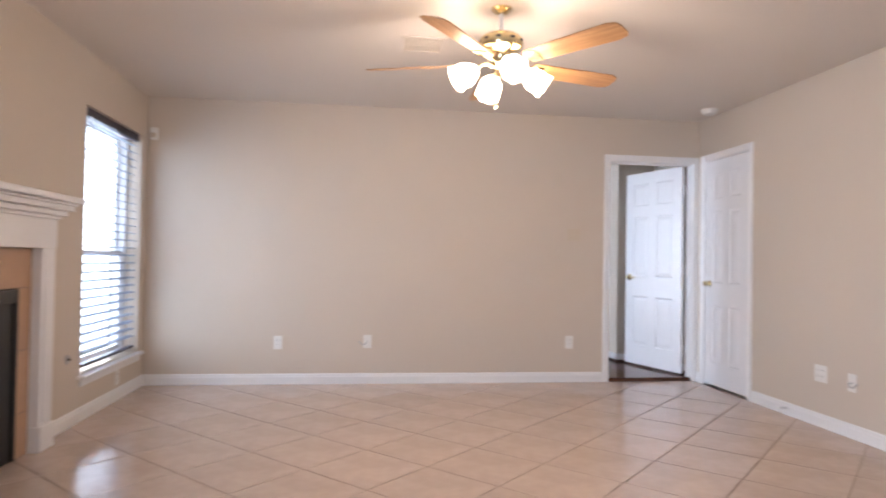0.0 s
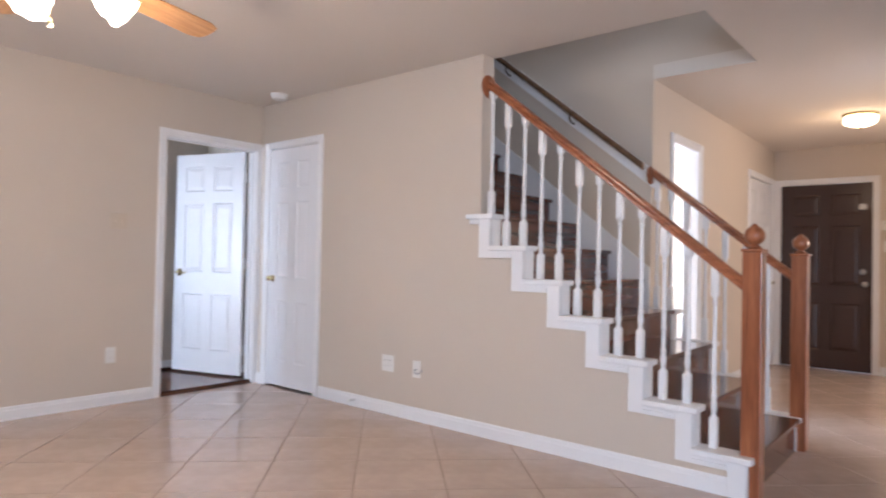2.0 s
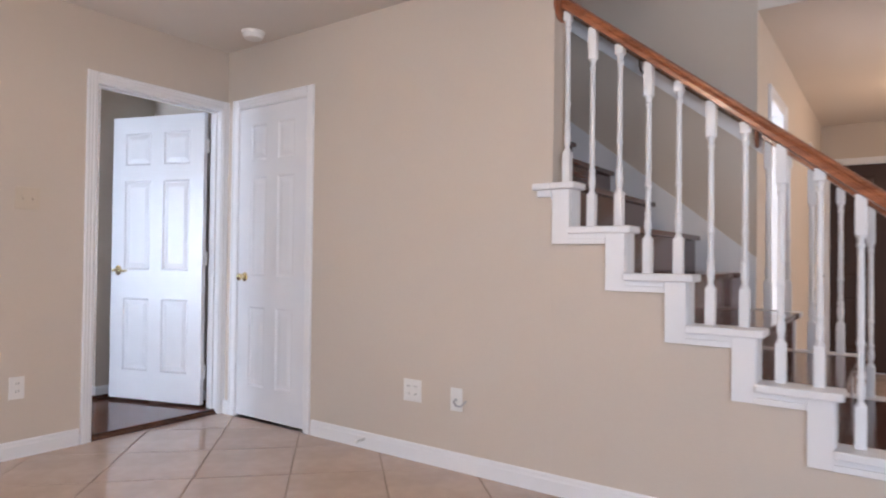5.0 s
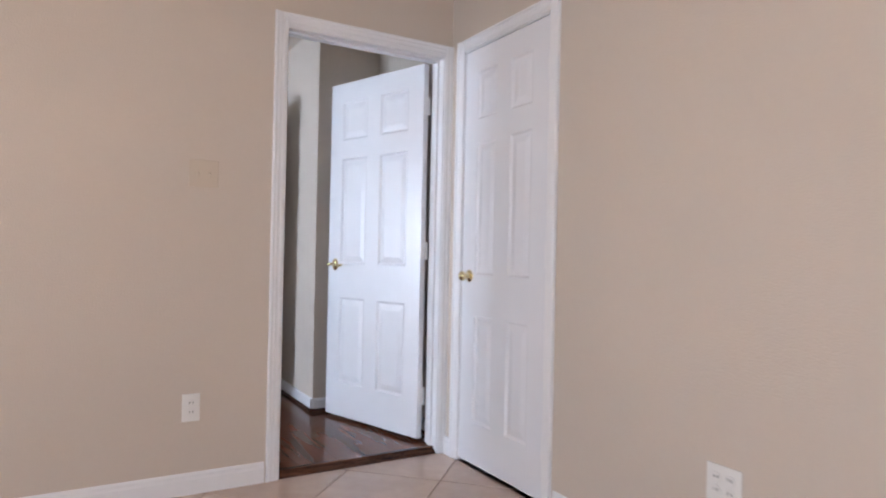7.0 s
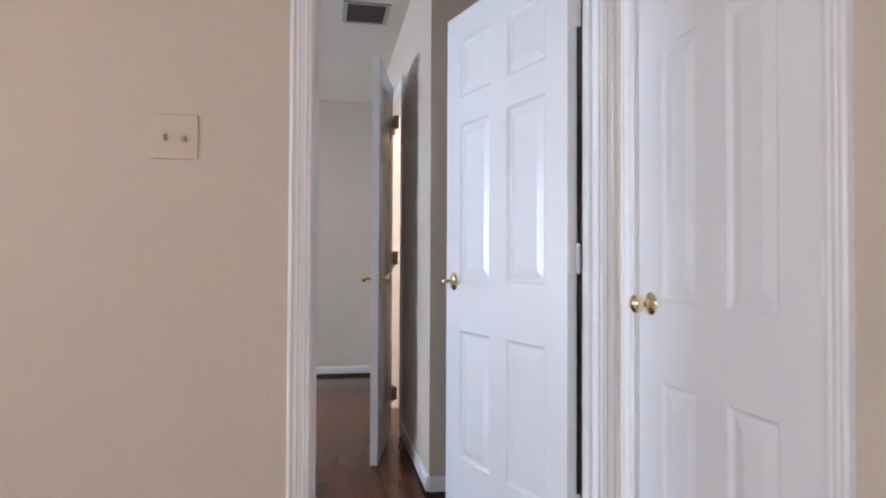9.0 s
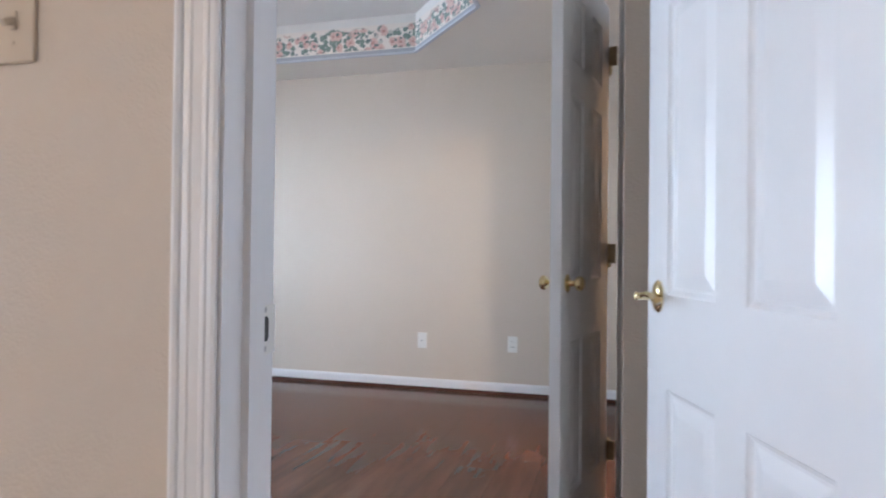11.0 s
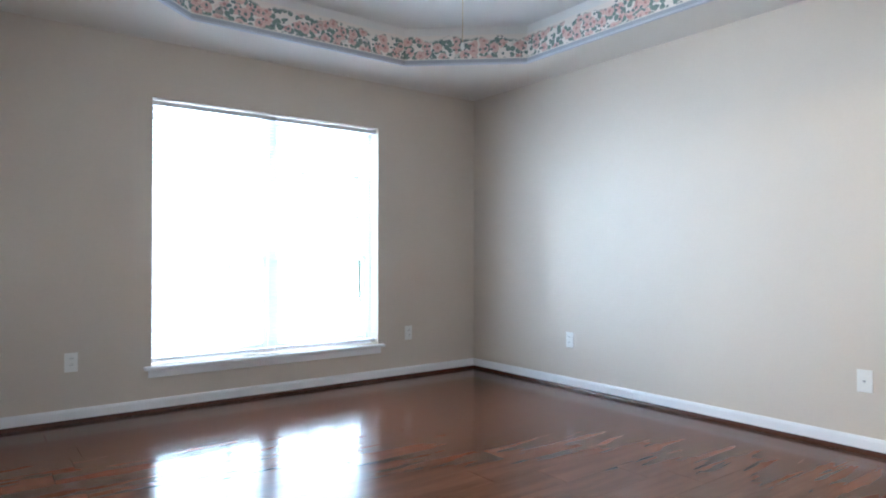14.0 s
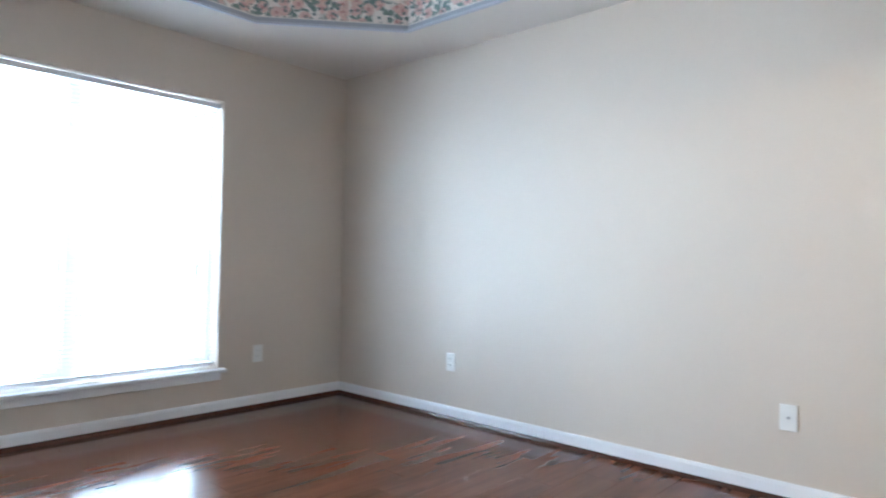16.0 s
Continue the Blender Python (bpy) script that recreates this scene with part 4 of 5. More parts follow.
part("door_frame", boxes((XL - 0.15, XL - 0.05, -2.65, -2.57, 0, 2.05), (XL - 0.15, XL - 0.05, -0.53, -0.45, 0, 2.05), (XL - 0.15, XL - 0.05, -2.57, -0.53, 1.97, 2.05),
                         (XL - 0.15, XL - 0.05, -1.60, -1.50, 0.09, 1.97), (XL - 0.15, XL - 0.05, -2.57, -0.53, 0, 0.09)), WHITE, patio)

# ---- lamps and fans ---------------------------------------------------------


def merge(bm, other):
    data = bpy.data.meshes.new("run")
    other.to_mesh(data)
    other.free()
    bm.from_mesh(data)
    bpy.data.meshes.remove(data)
    return bm


def tulip():
    """Ribbed, flared glass shade that opens downwards."""
    bm = bmesh.new()
    rings = []
    prof = [(0.022, 0.0), (0.034, -0.012), (0.050, -0.04), (0.056, -0.07), (0.052, -0.095), (0.060, -0.118), (0.057, -0.120), (0.048, -0.095), (0.046, -0.04), (0.020, -0.005)]
    for r, z in prof:
        ring = []
        for i in range(32):
            a = 2 * math.pi * i / 32
            k = 1 + 0.07 * math.cos(8 * a) * min(1, -z / 0.05)
            ring.append(bm.verts.new((r * k * math.cos(a), r * k * math.sin(a), z)))
        rings.append(ring)
    for a, c in zip(rings, rings[1:]):
        for i in range(32):
            j = (i + 1) % 32
            bm.faces.new((a[i], a[j], c[j], c[i]))
    bm.faces.new(rings[0])
    return bm


def ceiling_fan(x, y, ceiling, drop, span, first, label, body_mat, blade_mat, shade_mat, shades, chain, tilt=40, turn=30, pitch=12, size=1.15):
    root = thing("ceiling_fan", label, "ceiling fan")
    zc = ceiling - drop          # height of the blades
    part("canopy", lathe([(0.055, 0), (0.055, -0.008), (0.04, -0.022), (0.018, -0.03), (0.012, -0.032)], 24, pose(x, y, ceiling)), body_mat, root, smooth=True)
    part("rod", lathe([(0.012, zc + 0.16), (0.012, ceiling - 0.028)], 12, pose(x, y, 0)), WHITE if body_mat is BRASS else body_mat, root, smooth=True)
    motor = part("motor", lathe([(0.02, 0.10), (0.055, 0.088), (0.10, 0.078), (0.115, 0.062), (0.118, 0.03), (0.112, 0.012), (0.095, 0.0), (0.06, -0.012), (0.05, -0.035), (0.05, -0.07), (0.03, -0.085)], 32, pose(x, y, zc + 0.075)), body_mat, root, smooth=True)
    for i in range(10):
        a = 2 * math.pi * i / 10
        part("vent_slot", boxes((-0.012, 0.012, -0.002, 0.002, -0.006, 0.006), bevel=0.001), SLOT, motor).matrix_world = pose(x + 0.1165 * math.cos(a), y + 0.1165 * math.sin(a), zc + 0.121, 0, 0, math.degrees(a) + 90)
    for i in range(5):
        a = first + 72 * i
        m = pose(x, y, zc, 0, 0, a)
        outline = [(0.19, -0.052), (0.30, -0.060), (span - 0.06, -0.070), (span - 0.012, -0.055), (span, -0.03), (span, 0.03), (span - 0.012, 0.055), (span - 0.06, 0.070), (0.30, 0.060), (0.19, 0.052)]
        bl = part("blade", prism(outline, 0.006), blade_mat, root, "")
        bl.matrix_world = m @ pose(0, 0, 0.005, pitch, 0, 0)
        iron = part("blade_iron", prism([(0.09, -0.012), (0.17, -0.016), (0.20, -0.045), (0.25, -0.045), (0.26, 0), (0.25, 0.045), (0.20, 0.045), (0.17, 0.016), (0.09, 0.012)], 0.004), body_mat, root)
        iron.matrix_world = m @ pose(0, 0, -0.0005, pitch, 0, 0)
    for i in range(shades):
        a = radians(first + turn + 360 / shades * i)
        p0 = Vector((x + 0.045 * math.cos(a), y + 0.045 * math.sin(a), zc - 0.01))
        p1 = Vector((x + 0.105 * math.cos(a), y + 0.105 * math.sin(a), zc - 0.005))
        p2 = Vector((x + 0.135 * math.cos(a), y + 0.135 * math.sin(a), zc - 0.03))
        part("lamp_arm", tube([p0, (p0 + p1) / 2 + Vector((0, 0, 0.012)), p1, p2], 0.009, 10), body_mat, root, smooth=True)
        sh = part("shade", tulip(), shade_mat, root, "lit scalloped glass shade", smooth=True)
        sh.matrix_world = Matrix.Translation(p2) @ Matrix.Rotation(a, 4, "Z") @ Matrix.Rotation(radians(-tilt), 4, "Y") @ Matrix.Diagonal((size, size, size * 0.96, 1))
    part("pull_chain", tube([(x - 0.03, y - 0.02, zc - 0.03), (x - 0.032, y - 0.022, zc - chain)], 0.0015, 6), BRASS, root)
    part("chain_pull", lathe([(0.004, 0), (0.009, -0.012), (0.010, -0.025), (0.004, -0.035)], 12, pose(x - 0.032, y - 0.022, zc - chain)), body_mat, root, smooth=True)
    return root


FANX, FANY = 0.62, 3.08
ceiling_fan(FANX, FANY, CEILING, 0.305, 0.74, 17, "brass ceiling fan with honey oak blades and lit glass shades", BRASS, FAN_WOOD, LAMP_GLASS, 4, 0.20, 60, -12, -14, 1.12)
ceiling_fan(0.33, 7.41, TRAY, 0.26, 0.60, 48, "white ceiling fan with lit glass shades under the tray", PLASTIC, PLASTIC, BED_GLASS, 3, 0.45, 56, 30, 12, 0.8)

hall_light = thing("ceiling_light", "brass flush ceiling light with ribbed glass bowl, lit", "ceiling light")
LX, LY = 6.22, 1.315
part("base", lathe([(0.135, 0), (0.135, -0.008), (0.127, -0.018), (0.115, -0.024)], 36, pose(LX, LY, CEILING)), BRASS, hall_light, smooth=True)


def ribbed_bowl():
    bm = bmesh.new()
    rings = []
    for r, z in ((0.115, -0.018), (0.123, -0.035), (0.123, -0.06), (0.112, -0.085), (0.07, -0.105), (0.02, -0.112)):
        rings.append([bm.verts.new((r * (1 + 0.035 * math.cos(12 * a)) * math.cos(a), r * (1 + 0.035 * math.cos(12 * a)) * math.sin(a), z)) for a in [2 * math.pi * i / 72 for i in range(72)]])
    for a, c in zip(rings, rings[1:]):
        for i in range(72):
            j = (i + 1) % 72
            bm.faces.new((a[i], a[j], c[j], c[i]))
    bm.faces.new(rings[-1])
    return bm


bowl = part("glass_bowl", ribbed_bowl(), HALL_GLASS, hall_light, "lit ribbed glass bowl", smooth=True)
bowl.matrix_world = pose(LX, LY, CEILING)
part("finial", lathe([(0.012, -0.11), (0.014, -0.118), (0.006, -0.13), (0.002, -0.134)], 12, pose(LX, LY, CEILING)), BRASS, hall_light, smooth=True)

# ---- fireplace --------------------------------------------------------------
fire = thing("fireplace", "white mantel fireplace with tan tile surround and black firebox", "fireplace")
FY0, FY1 = 2.03, 3.68
LEG = 0.15
for a in (FY0, FY1 - LEG):
    part("pilaster", boxes((XL, XL + 0.075, a, a + LEG, 0.14, 1.12), (XL, XL + 0.085, a + 0.028, a + LEG - 0.028, 0.16, 1.10), bevel=0.004), WHITE, fire)
    part("plinth", boxes((XL, XL + 0.09, a - 0.006, a + LEG + 0.006, 0, 0.14), bevel=0.005), WHITE, fire)
part("frieze", boxes((XL, XL + 0.08, FY0 - 0.002, FY1 + 0.002, 1.121, 1.285), bevel=0.003), WHITE, fire)
bm = bmesh.new()
for i, (z0, z1, o) in enumerate(((1.2855, 1.305, 0.10), (1.3055, 1.335, 0.125), (1.3355, 1.365, 0.155), (1.3655, 1.38, 0.17))):
    box(bm, XL, XL + o, FY0 - (o - 0.085) * 0.7, FY1 + (o - 0.085) * 0.7, z0, z1, bevel=0.006)
part("crown_moulding", bm, WHITE, fire)
part("mantel_shelf", boxes((XL, XL + 0.205, FY0 - 0.07, FY1 + 0.07, 1.3805, 1.415), bevel=0.008), WHITE, fire, "white moulded mantel shelf")
ty0, ty1, th = FY0 + LEG, FY1 - LEG, 1.12
fo = 0.13
for z0, z1 in ((0.0, 0.236), (0.236, 0.571), (0.571, 0.906)):
    for y in (ty0, ty1 - fo):
        part("tile", boxes((XL, XL + 0.022, y + 0.003, y + fo - 0.003, z0 + 0.003, z1 - 0.003), bevel=0.002), HEARTH_TILE, fire)
n = 4
for i in range(n):
    w = (ty1 - ty0) / n
    part("tile", boxes((XL, XL + 0.022, ty0 + i * w + 0.003, ty0 + (i + 1) * w - 0.003, 0.909, 1.1165), bevel=0.002), HEARTH_TILE, fire)
part("grout_backing", boxes((XL, XL + 0.018, ty0, ty0 + fo, 0, 0.906), (XL, XL + 0.018, ty1 - fo, ty1, 0, 0.906), (XL, XL + 0.018, ty0, ty1, 0.9062, 1.1205)), GROUT, fire)
part("firebox", boxes((XL + 0.001, XL + 0.012, ty0 + fo + 0.002, ty1 - fo - 0.002, 0.0, 0.905)), BLACK, fire, "black firebox opening")
part("firebox_trim", boxes((XL, XL + 0.026, ty0 + fo, ty0 + fo + 0.03, 0, 0.9), (XL, XL + 0.026, ty1 - fo - 0.03, ty1 - fo, 0, 0.9), (XL, XL + 0.026, ty0 + fo + 0.0305, ty1 - fo - 0.0305, 0.83, 0.9), bevel=0.003), BLACK, fire, "black metal firebox frame")

# ---- plates, sockets and small fittings -------------------------------------
# local x across the wall, y out of the wall into the room, z up
ON_NORTH = lambda x, z, y=YB: Matrix(((-1, 0, 0, x), (0, -1, 0, y), (0, 0, 1, z), (0, 0, 0, 1)))
ON_STAIR = lambda y, z, x=XS: Matrix(((0, -1, 0, x), (1, 0, 0, y), (0, 0, 1, z), (0, 0, 0, 1)))
ON_WEST = lambda y, z, x=XL: Matrix(((0, 1, 0, x), (-1, 0, 0, y), (0, 0, 1, z), (0, 0, 0, 1)))
ON_SOUTH = lambda x, z, y=YA: Matrix(((1, 0, 0, x), (0, 1, 0, y), (0, 0, 1, z), (0, 0, 0, 1)))


def outlet(m, mat=PLASTIC, gangs=1, label="white duplex power outlet on the wall", group="wall outlets"):
    root = thing("wall_outlet", label, "power outlet", None, group)
    w = 0.036 + 0.023 * (gangs - 1)
    part("plate", boxes((-w, w, 0, 0.006, -0.058, 0.058), bevel=0.003), mat, root)
    for g in range(gangs):
        cx = (g - (gangs - 1) / 2) * 0.046
        for z in (0.020, -0.020):
            face = part("socket", lathe([(0.0165, 0.0055), (0.0165, 0.008), (0.015, 0.009)], 16, Matrix.Translation((cx, 0, z)) @ Matrix.Rotation(radians(-90), 4, "X")), mat, root)
            part("slot", boxes((cx - 0.0075, cx - 0.0050, 0.0085, 0.0096, z - 0.002, z + 0.008), (cx + 0.0050, cx + 0.0075, 0.0085, 0.0096, z - 0.002, z + 0.007)), SLOT, face)
        part("screw", lathe([(0.003, 0.006), (0.003, 0.0072)], 8, Matrix.Translation((cx, 0, 0)) @ Matrix.Rotation(radians(-90), 4, "X")), mat, root)
    return place(root, m)


def switch(m, mat=CREAM_PLASTIC, gangs=2, label="beige two-gang toggle switch plate on the wall"):
    root = thing("light_switch", label, "light switch")
    w = 0.036 + 0.023 * (gangs - 1)
    part("plate", boxes((-w, w, 0, 0.006, -0.058, 0.058), bevel=0.003), mat, root)
    for g in range(gangs):
        cx = (g - (gangs - 1) / 2) * 0.046
        part("surround", boxes((cx - 0.006, cx + 0.006, 0.005, 0.0075, -0.013, 0.013), bevel=0.001), mat, root)
        t = part("toggle", boxes((-0.004, 0.004, 0, 0.018, -0.005, 0.005), bevel=0.0015), mat, root)
        t.location, t.rotation_euler = (cx, 0.006, 0), (radians(-25), 0, 0)
        for z in (0.03, -0.03):
            part("screw", lathe([(0.003, 0.006), (0.003, 0.0072)], 8, Matrix.Translation((cx, 0, z)) @ Matrix.Rotation(radians(-90), 4, "X")), mat, root)
    return place(root, m)


def cable_plate(m, label):
    root = thing("cable_plate", label, "cable outlet", None, "cable outlets")
    part("plate", boxes((-0.036, 0.036, 0, 0.006, -0.058, 0.058), bevel=0.003), PLASTIC, root)
    part("socket", lathe([(0.006, 0.005), (0.006, 0.014), (0.0045, 0.016)], 12, Matrix.Rotation(radians(-90), 4, "X")), STEEL, root)
    return place(root, m), root


def cable_tail(m, way):
    root = thing("cable", "short grey coaxial cable hanging from its wall plate", "cable")
    part("lead", tube([(0, 0.014, 0), (0.006 * way, 0.035, -0.006), (0.024 * way, 0.045, -0.020), (0.045 * way, 0.036, -0.024), (0.075 * way, 0.03, 0.006)], 0.0048, 8), STEEL, root, smooth=True)
    return place(root, m)


outlet(ON_NORTH(-0.795, 0.358))
outlet(ON_NORTH(1.80, 0.362))
cable_plate(ON_NORTH(-0.03, 0.367), "white coaxial cable plate on the living room wall")
cable_tail(ON_NORTH(-0.03, 0.367), 1)
switch(ON_NORTH(1.83, 1.344))
outlet(ON_STAIR(3.78, 0.362), gangs=2, label="white four-socket power outlet on the stair wall")
cable_plate(ON_STAIR(3.50, 0.352), "white coaxial cable plate on the stair wall")
cable_tail(ON_STAIR(3.50, 0.352), -1)
outlet(ON_WEST(4.85, 0.17), label="white power outlet under the living room window")
for y, z in ((6.131, 0.394), (8.573, 0.394)):
    outlet(ON_WEST(y, z, XB), label="white duplex power outlet on the bedroom window wall")
outlet(ON_NORTH(-0.757, 0.398, YN), label="white duplex power outlet on the bedroom wall")
outlet(ON_NORTH(1.90, 0.396, YN), label="white duplex power outlet on the bedroom wall")
cable_plate(ON_NORTH(1.215, 0.396, YN), "white cable plate on the bedroom wall")
switch(ON_STAIR(1.225, 1.345, XF), PLASTIC, 2, "white two-gang switch plate beside the front door")
switch(ON_SOUTH(4.55, 1.30), PLASTIC, 1, "white switch plate on the hall wall")
outlet(ON_SOUTH(4.48, 0.37), label="white power outlet on the hall wall")

keypad = thing("alarm_keypad", "white alarm keypad on the wall beside the front door", "alarm keypad")
part("case", boxes((-0.07, 0.07, 0, 0.028, -0.05, 0.05), bevel=0.006), PLASTIC, keypad)
part("display", boxes((-0.05, 0.02, 0.0285, 0.0295, 0.008, 0.032)), SLOT, keypad, "dark display")
place(keypad, ON_STAIR(1.235, 1.565, XF))

bolt = thing("deadbolt", "brushed steel deadbolt knob on the front door", "deadbolt")
part("rose", lathe([(0.03, 0), (0.03, 0.008), (0.022, 0.014)], 20, Matrix.Rotation(radians(-90), 4, "X")), STEEL, bolt, smooth=True)
part("turn_piece", boxes((-0.006, 0.006, 0.014, 0.03, -0.018, 0.018), bevel=0.003), STEEL, bolt)
place(bolt, ON_STAIR(1.465, 1.075, XF + 0.008))
guard = thing("door_guard", "steel swing bar guard at the edge of the front door", "door guard")
part("plate", boxes((-0.03, 0.03, 0, 0.006, -0.03, 0.03), bevel=0.002), STEEL, guard)
part("bar", boxes((-0.045, 0.04, 0.008, 0.016, 0.008, 0.014), (-0.045, 0.04, 0.008, 0.016, -0.014, -0.008), bevel=0.002), STEEL, guard)
place(guard, ON_STAIR(1.47, 1.77, XF + 0.008))

smoke = thing("smoke_detector", "white round smoke detector on the living room ceiling", "smoke detector")
part("base", lathe([(0.07, 0), (0.07, -0.010), (0.068, -0.014)], 28, pose(2.87, 4.93, CEILING)), PLASTIC, smoke, smooth=True)
part("cover", lathe([(0.062, -0.014), (0.062, -0.026), (0.055, -0.040), (0.04, -0.046), (0.01, -0.047)], 28, pose(2.87, 4.93, CEILING)), PLASTIC, smoke, smooth=True)

sensor = thing("alarm_sensor", "small white alarm sensor high in the room corner", "alarm sensor")
part("case", boxes((-0.03, 0.03, 0, 0.045, -0.05, 0.05), bevel=0.010), PLASTIC, sensor)
part("lens", boxes((-0.02, 0.02, 0.0455, 0.049, -0.035, 0.005), bevel=0.001), CREAM_PLASTIC, sensor)
place(sensor, ON_NORTH(-1.845, 2.115))

valve = thing("gas_valve", "small round dark gas valve plate beside the fireplace", "gas valve")
part("plate", lathe([(0.032, 0), (0.030, 0.005), (0.014, 0.007)], 20, Matrix.Rotation(radians(-90), 4, "X")), STEEL, valve, smooth=True)
part("stem", lathe([(0.008, 0.007), (0.008, 0.02)], 10, Matrix.Rotation(radians(-90), 4, "X")), BRONZE, valve)
place(valve, ON_WEST(4.03, 0.43))


def vent(name, label, x0, x1, y0, y1, z, mat, slats):
    root = thing(name, label, "air vent")
    f = 0.025
    part("frame", boxes((x0, x0 + f, y0, y1, z - 0.008, z), (x1 - f, x1, y0, y1, z - 0.008, z), (x0 + f, x1 - f, y0, y0 + f, z - 0.008, z), (x0 + f, x1 - f, y1 - f, y1, z - 0.008, z), bevel=0.002), mat, root)
    part("backing", boxes((x0 + f, x1 - f, y0 + f, y1 - f, z - 0.0015, z - 0.0005)), SLOT if slats > 8 else mat, root)
    for i in range(slats):
        y = y0 + f + (y1 - y0 - 2 * f) * (i + 0.5) / slats
        s = part("slat", boxes((x0 + f + 0.001, x1 - f - 0.001, -0.006, 0.006, -0.001, 0.001)), mat, root)
        s.location, s.rotation_euler = (0, y, z - 0.005), (radians(35), 0, 0)
    return root


vent("ceiling_vent", "pale louvred air vent on the living room ceiling", 0.12, 0.40, 3.57, 3.85, CEILING, CEIL, 8)
vent("ceiling_vent", "grey louvred air vent on the bedroom ceiling", 2.30, 2.56, 7.12, 7.42, CEILING, STEEL, 10)

for y, way in ((4.10, 1),):
    stop = thing("door_stop", "small spring door stop on the baseboard", "door stop")
    pts = [(0.006 * math.cos(i * 1.1), 0.008 + 0.0016 * i, 0.006 * math.sin(i * 1.1)) for i in range(42)]
    part("spring", tube(pts, 0.0014, 5), STEEL, stop, smooth=True)
    part("rubber_tip", lathe([(0.008, 0.075), (0.009, 0.08), (0.006, 0.09)], 10, Matrix.Rotation(radians(-90), 4, "X")), PLASTIC, stop)
    place(stop, ON_STAIR(y, 0.055, XS - 0.006))

# ---- outside ----------------------------------------------------------------
structure(part("ground", boxes((-300, XL - 0.25, -300, 300, -0.4, -0.25), (XF + 0.22, 300, -300, 300, -0.4, -0.25), (XL - 0.25, XF + 0.22, 9.6, 300, -0.4, -0.25), (XL - 0.25, XF + 0.22, -300, YBACK - 0.3, -0.4, -0.25)), LAWN), "green lawn round the house")
structure(part("pavement", boxes((XF + 0.22, XF + 13.0, -2.2, 3.4, -0.2495, -0.20)), CONCRETE), "pale concrete drive and front path")
porch = thing("porch_arch", "brick porch wall with an arched opening before the entrance", "porch")
oa = [(-1.6, -0.25), (0.0, -0.25), (0.0, 1.78)] + [(0.0 + 2.4 * (0.5 - 0.5 * math.cos(math.pi * i / 12)), 1.78 + 0.30 * math.sin(math.pi * i / 12)) for i in range(1, 12)] + [(2.4, 1.78), (2.4, -0.25), (4.0, -0.25), (4.0, 2.9), (-1.6, 2.9)]
part("arch", prism(oa, 0.25, Matrix(((0, 0, 1, XF + 2.0), (1, 0, 0, -0.3), (0, 1, 0, 0), (0, 0, 0, 1)))), SHADED_BRICK, porch)
house = thing("neighbour_house", "pale brick house across the street with a grey shingle roof", "house")
HXO = XF + 24
part("wall", boxes((HXO, HXO + 8, -12, 8, -0.25, 3.1)), BRICK, house)
part("roof", prism([(HXO - 0.6, 3.1), (HXO + 8.6, 3.1), (HXO + 4, 6.6)], 21.2, Matrix(((1, 0, 0, 0), (0, 0, -1, 8.6), (0, 1, 0, 0), (0, 0, 0, 1)))), ROOF, house)
for y in (-9.5, -5.0, 1.5, 5.0):
    w = part("window", boxes((HXO - 0.05, HXO - 0.001, y, y + 1.3, 0.7, 2.3)), WHITE, house)
    part("pane", boxes((HXO - 0.06, HXO - 0.051, y + 0.08, y + 1.22, 0.78, 2.22)), SLOT, w)
part("house_door", boxes((HXO - 0.05, HXO - 0.001, -1.6, -0.6, -0.25, 1.9)), DOOR_BROWN, house)
driveway = structure(part("road", boxes((XF + 13, XF + 19, -100, 100, -0.2495, -0.22)), CONCRETE), "pale concrete street")


def shrub(x, y, h, r, seed, label):
    rnd = random.Random(seed)
    root = thing("shrub", label, "shrub", None, "shrubs in the front garden")
    bm = bmesh.new()
    tips = []
    for i in range(9):
        a = rnd.uniform(0, 6.28)
        end = Vector((x + r * 0.7 * math.cos(a) * rnd.random(), y + r * 0.7 * math.sin(a) * rnd.random(), -0.25 + h * rnd.uniform(0.6, 1)))
        mid = Vector((x, y, -0.25)).lerp(end, 0.5) + Vector((rnd.uniform(-.1, .1), rnd.uniform(-.1, .1), 0))
        merge(bm, tube([(x, y, -0.25), mid, end], 0.014, 5))
        tips += [mid, end, (mid + end) / 2]
    part("branches", bm, BARK, root)
    bm = bmesh.new()
    for i in range(480):
        c = rnd.choice(tips) + Vector((rnd.gauss(0, r * 0.28), rnd.gauss(0, r * 0.28), rnd.gauss(0, h * 0.11)))
        if c.z < -0.1:
            continue
        d = Vector((rnd.uniform(-1, 1), rnd.uniform(-1, 1), rnd.uniform(-0.6, 1))).normalized()
        e = d.cross(Vector((rnd.uniform(-1, 1), rnd.uniform(-1, 1), rnd.uniform(-1, 1)))).normalized()
        L = rnd.uniform(0.04, 0.075)
        v = [bm.verts.new(c + d * L * p + e * L * q) for p, q in ((-1, 0), (0, 0.35), (1, 0), (0, -0.35))]
        bm.faces.new(v)
    part("leaves", bm, LEAF, root)
    return root


shrub(XF + 4.4, 0.75, 1.0, 0.55, 3, "loose green shrub beside the front path")
shrub(XF + 6.2, -0.2, 1.3, 0.8, 5, "loose green shrub in the front garden")
shrub(XF + 9.0, 0.3, 2.4, 1.3, 8, "tall green shrub by the street")

# ---- floor pieces -----------------------------------------------------------
PITCH, GAP = 0.45, 0.006
U0, V0 = 3.77, 0.236


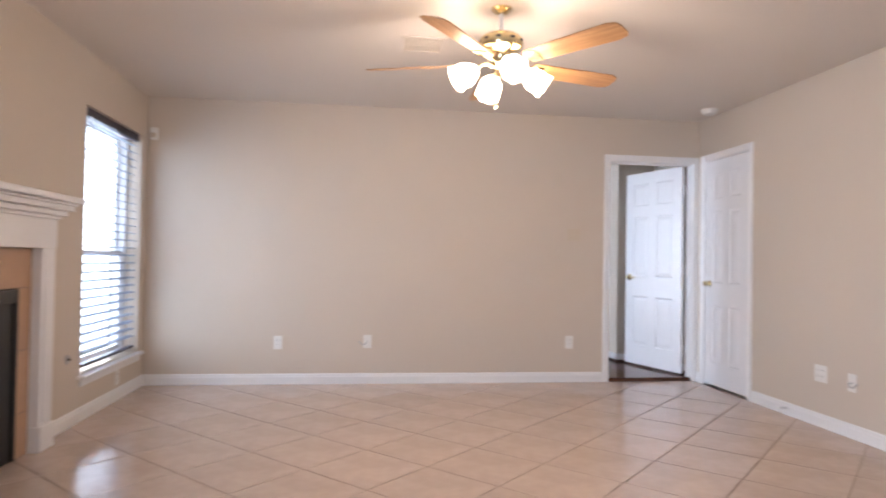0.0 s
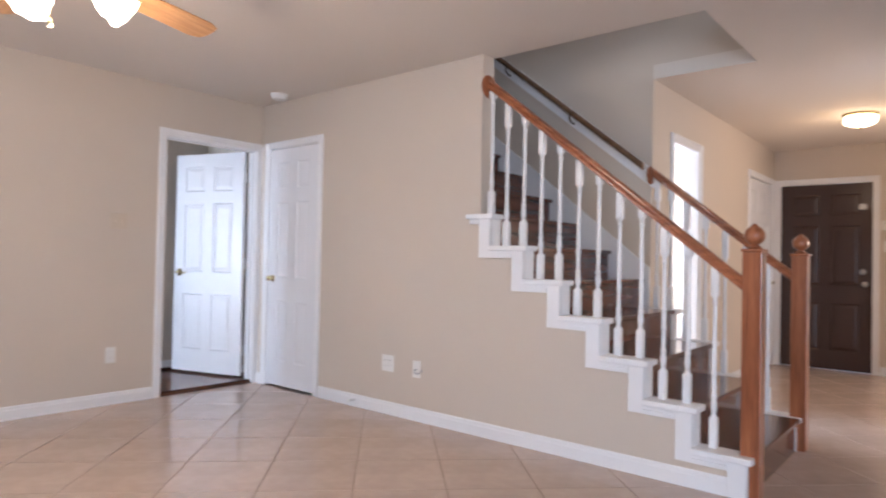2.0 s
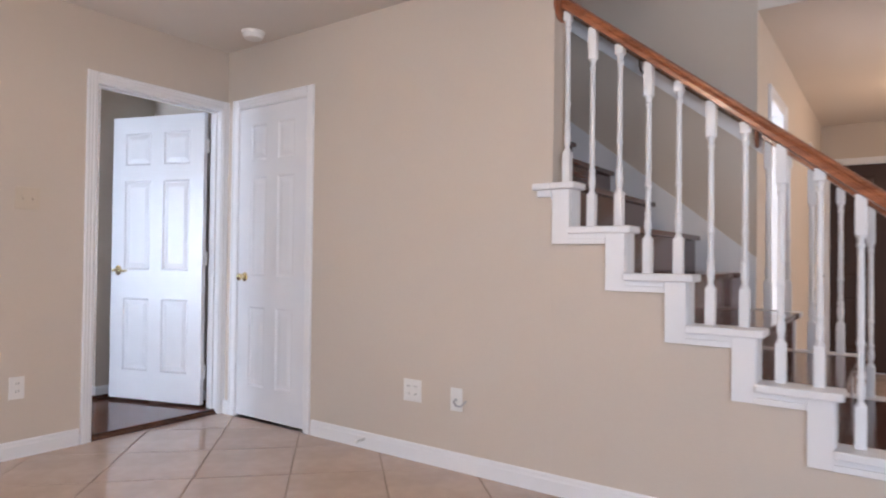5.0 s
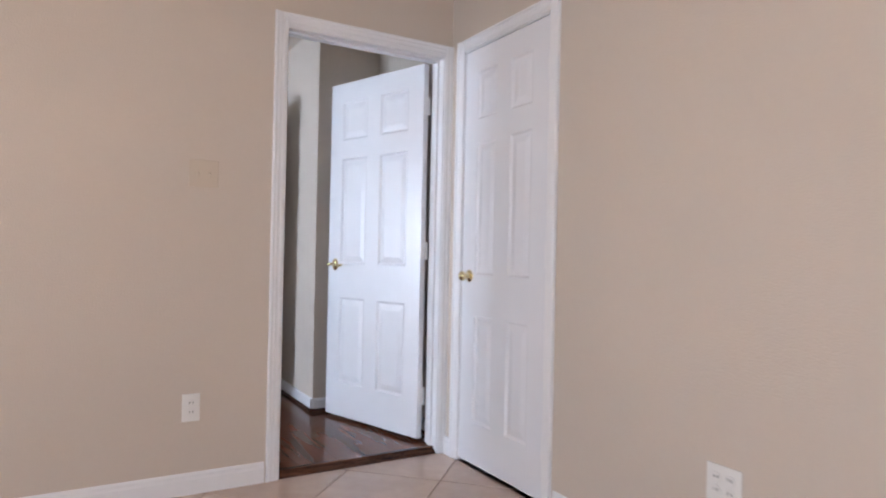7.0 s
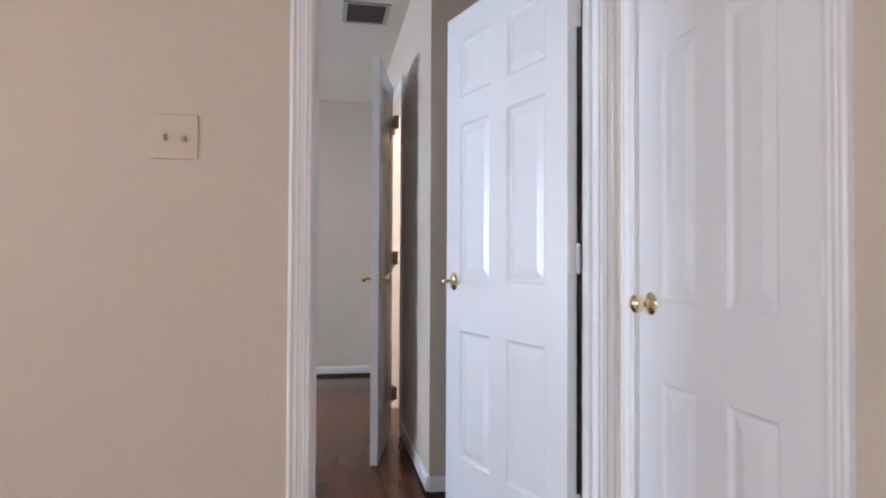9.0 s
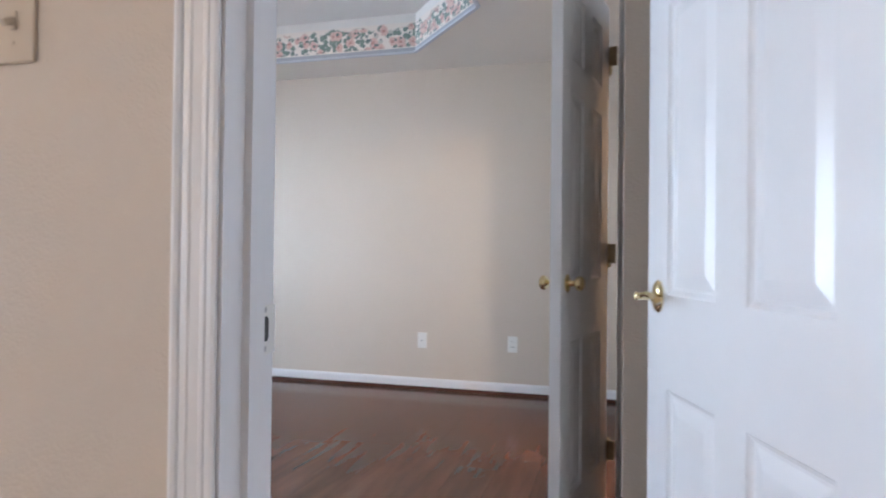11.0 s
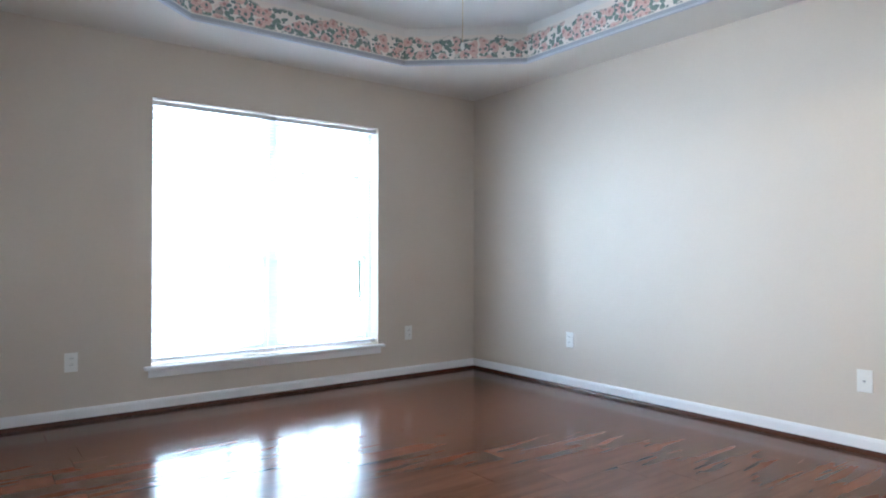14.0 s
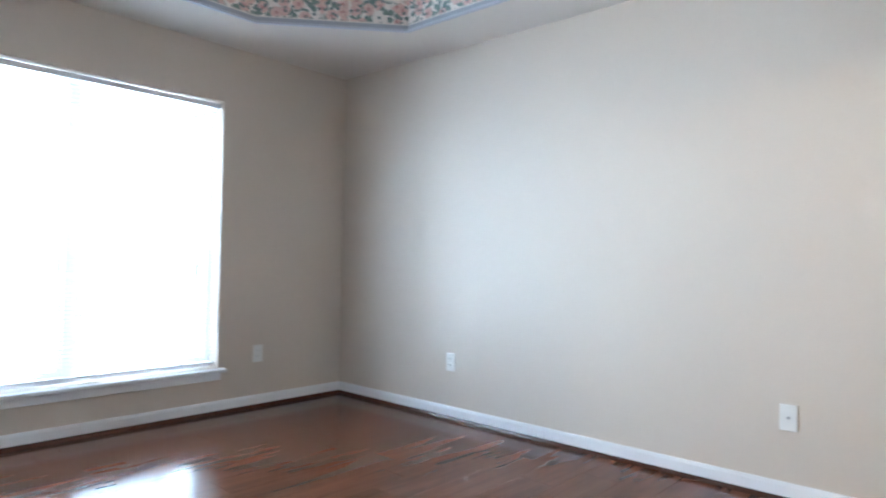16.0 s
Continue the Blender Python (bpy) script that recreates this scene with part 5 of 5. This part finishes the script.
def clip_poly(poly, axis, value, keep_less):
    out = []
    for i in range(len(poly)):
        a, b = poly[i], poly[(i + 1) % len(poly)]
        ia, ib = (a[axis] <= value) == keep_less, (b[axis] <= value) == keep_less
        if ia:
            out.append(a)
        if ia != ib:
            t = (value - a[axis]) / (b[axis] - a[axis])
            out.append((a[0] + t * (b[0] - a[0]), a[1] + t * (b[1] - a[1])))
    return out


def slab_piece(bm, poly, top=0.0, low=-0.0045, edge=0.0022):
    """A flat piece with its upper edges rounded off."""
    cx, cy = sum(p[0] for p in poly) / len(poly), sum(p[1] for p in poly) / len(poly)

    def ins(p):
        d = math.dist(p, (cx, cy)) or 1
        k = 1 - edge * 1.3 / d
        return cx + (p[0] - cx) * k, cy + (p[1] - cy) * k

    rows = [[bm.verts.new((*p, low)) for p in poly], [bm.verts.new((*p, top - 0.0014)) for p in poly], [bm.verts.new((*ins(p), top)) for p in poly]]
    for a, b in zip(rows, rows[1:]):
        for i in range(len(poly)):
            j = (i + 1) % len(poly)
            bm.faces.new((a[i], a[j], b[j], b[i]))
    bm.faces.new(rows[-1])


half = (PITCH - GAP) / math.sqrt(2)
diamond = [(half, 0), (0, half), (-half, 0), (0, -half)]
bm = bmesh.new()
slab_piece(bm, diamond)
whole = bpy.data.meshes.new("tile")
bm.to_mesh(whole)
bm.free()
whole.materials.append(TILE)
rest = bmesh.new()
for i in range(-26, 26):
    for j in range(-26, 26):
        u, v = U0 + (i + 0.5) * PITCH, V0 + (j + 0.5) * PITCH
        x, y = (u - v) / math.sqrt(2), (u + v) / math.sqrt(2)
        top_y = YB + 0.05 if x < 3.1 or y > YH + 0.1 else YH + 0.08
        right = XF + 0.015 if y < YH + 0.1 else 3.12
        poly = [(x + a, y + b) for a, b in diamond]
        full = XL + half < x < right - half and YBACK + half < y < top_y - half
        if not full:
            for axis, value, less in ((0, XL, False), (0, right, True), (1, YBACK, False), (1, top_y, True)):
                poly = clip_poly(poly, axis, value, less) if poly else poly
            if len(poly) < 3 or max(p[0] for p in poly) - min(p[0] for p in poly) < 0.03 or max(p[1] for p in poly) - min(p[1] for p in poly) < 0.03:
                continue
        if y < (0.35 if x < 3.1 else -0.6):
            slab_piece(rest, poly)
            continue
        if full:
            ob = new("tile", whole)
            ob.parent, ob.location = floor_tile, (x, y, 0)
        else:
            bm = bmesh.new()
            slab_piece(bm, [(a - x, b - y) for a, b in poly])
            ob = part("tile", bm, TILE, floor_tile)
            ob.location = (x, y, 0)
tagged(part("tiles", rest, TILE, floor_tile), kind="stuff")

rnd = random.Random(11)
WIDE, LONG = 0.19, 1.215
x = XB
row = 0
while x < 3.3:
    y = YB + 0.037 - rnd.uniform(0, LONG)
    x1 = min(x + WIDE, 3.3)
    while y < YN:
        a, b = max(y, YB + 0.037), min(y + LONG, YN)
        if b - a > 0.05:
            bm = bmesh.new()
            cx, cy = (x + x1) / 2, (a + b) / 2
            slab_piece(bm, [(x + 0.0003 - cx, a + 0.0003 - cy), (x1 - 0.0003 - cx, a + 0.0003 - cy), (x1 - 0.0003 - cx, b - 0.0003 - cy), (x + 0.0003 - cx, b - 0.0003 - cy)], edge=0.0007)
            ob = part("plank", bm, PLANK, floor_wood)
            ob.location = (cx, cy, 0.028)
        y += LONG
    x += WIDE
    row += 1
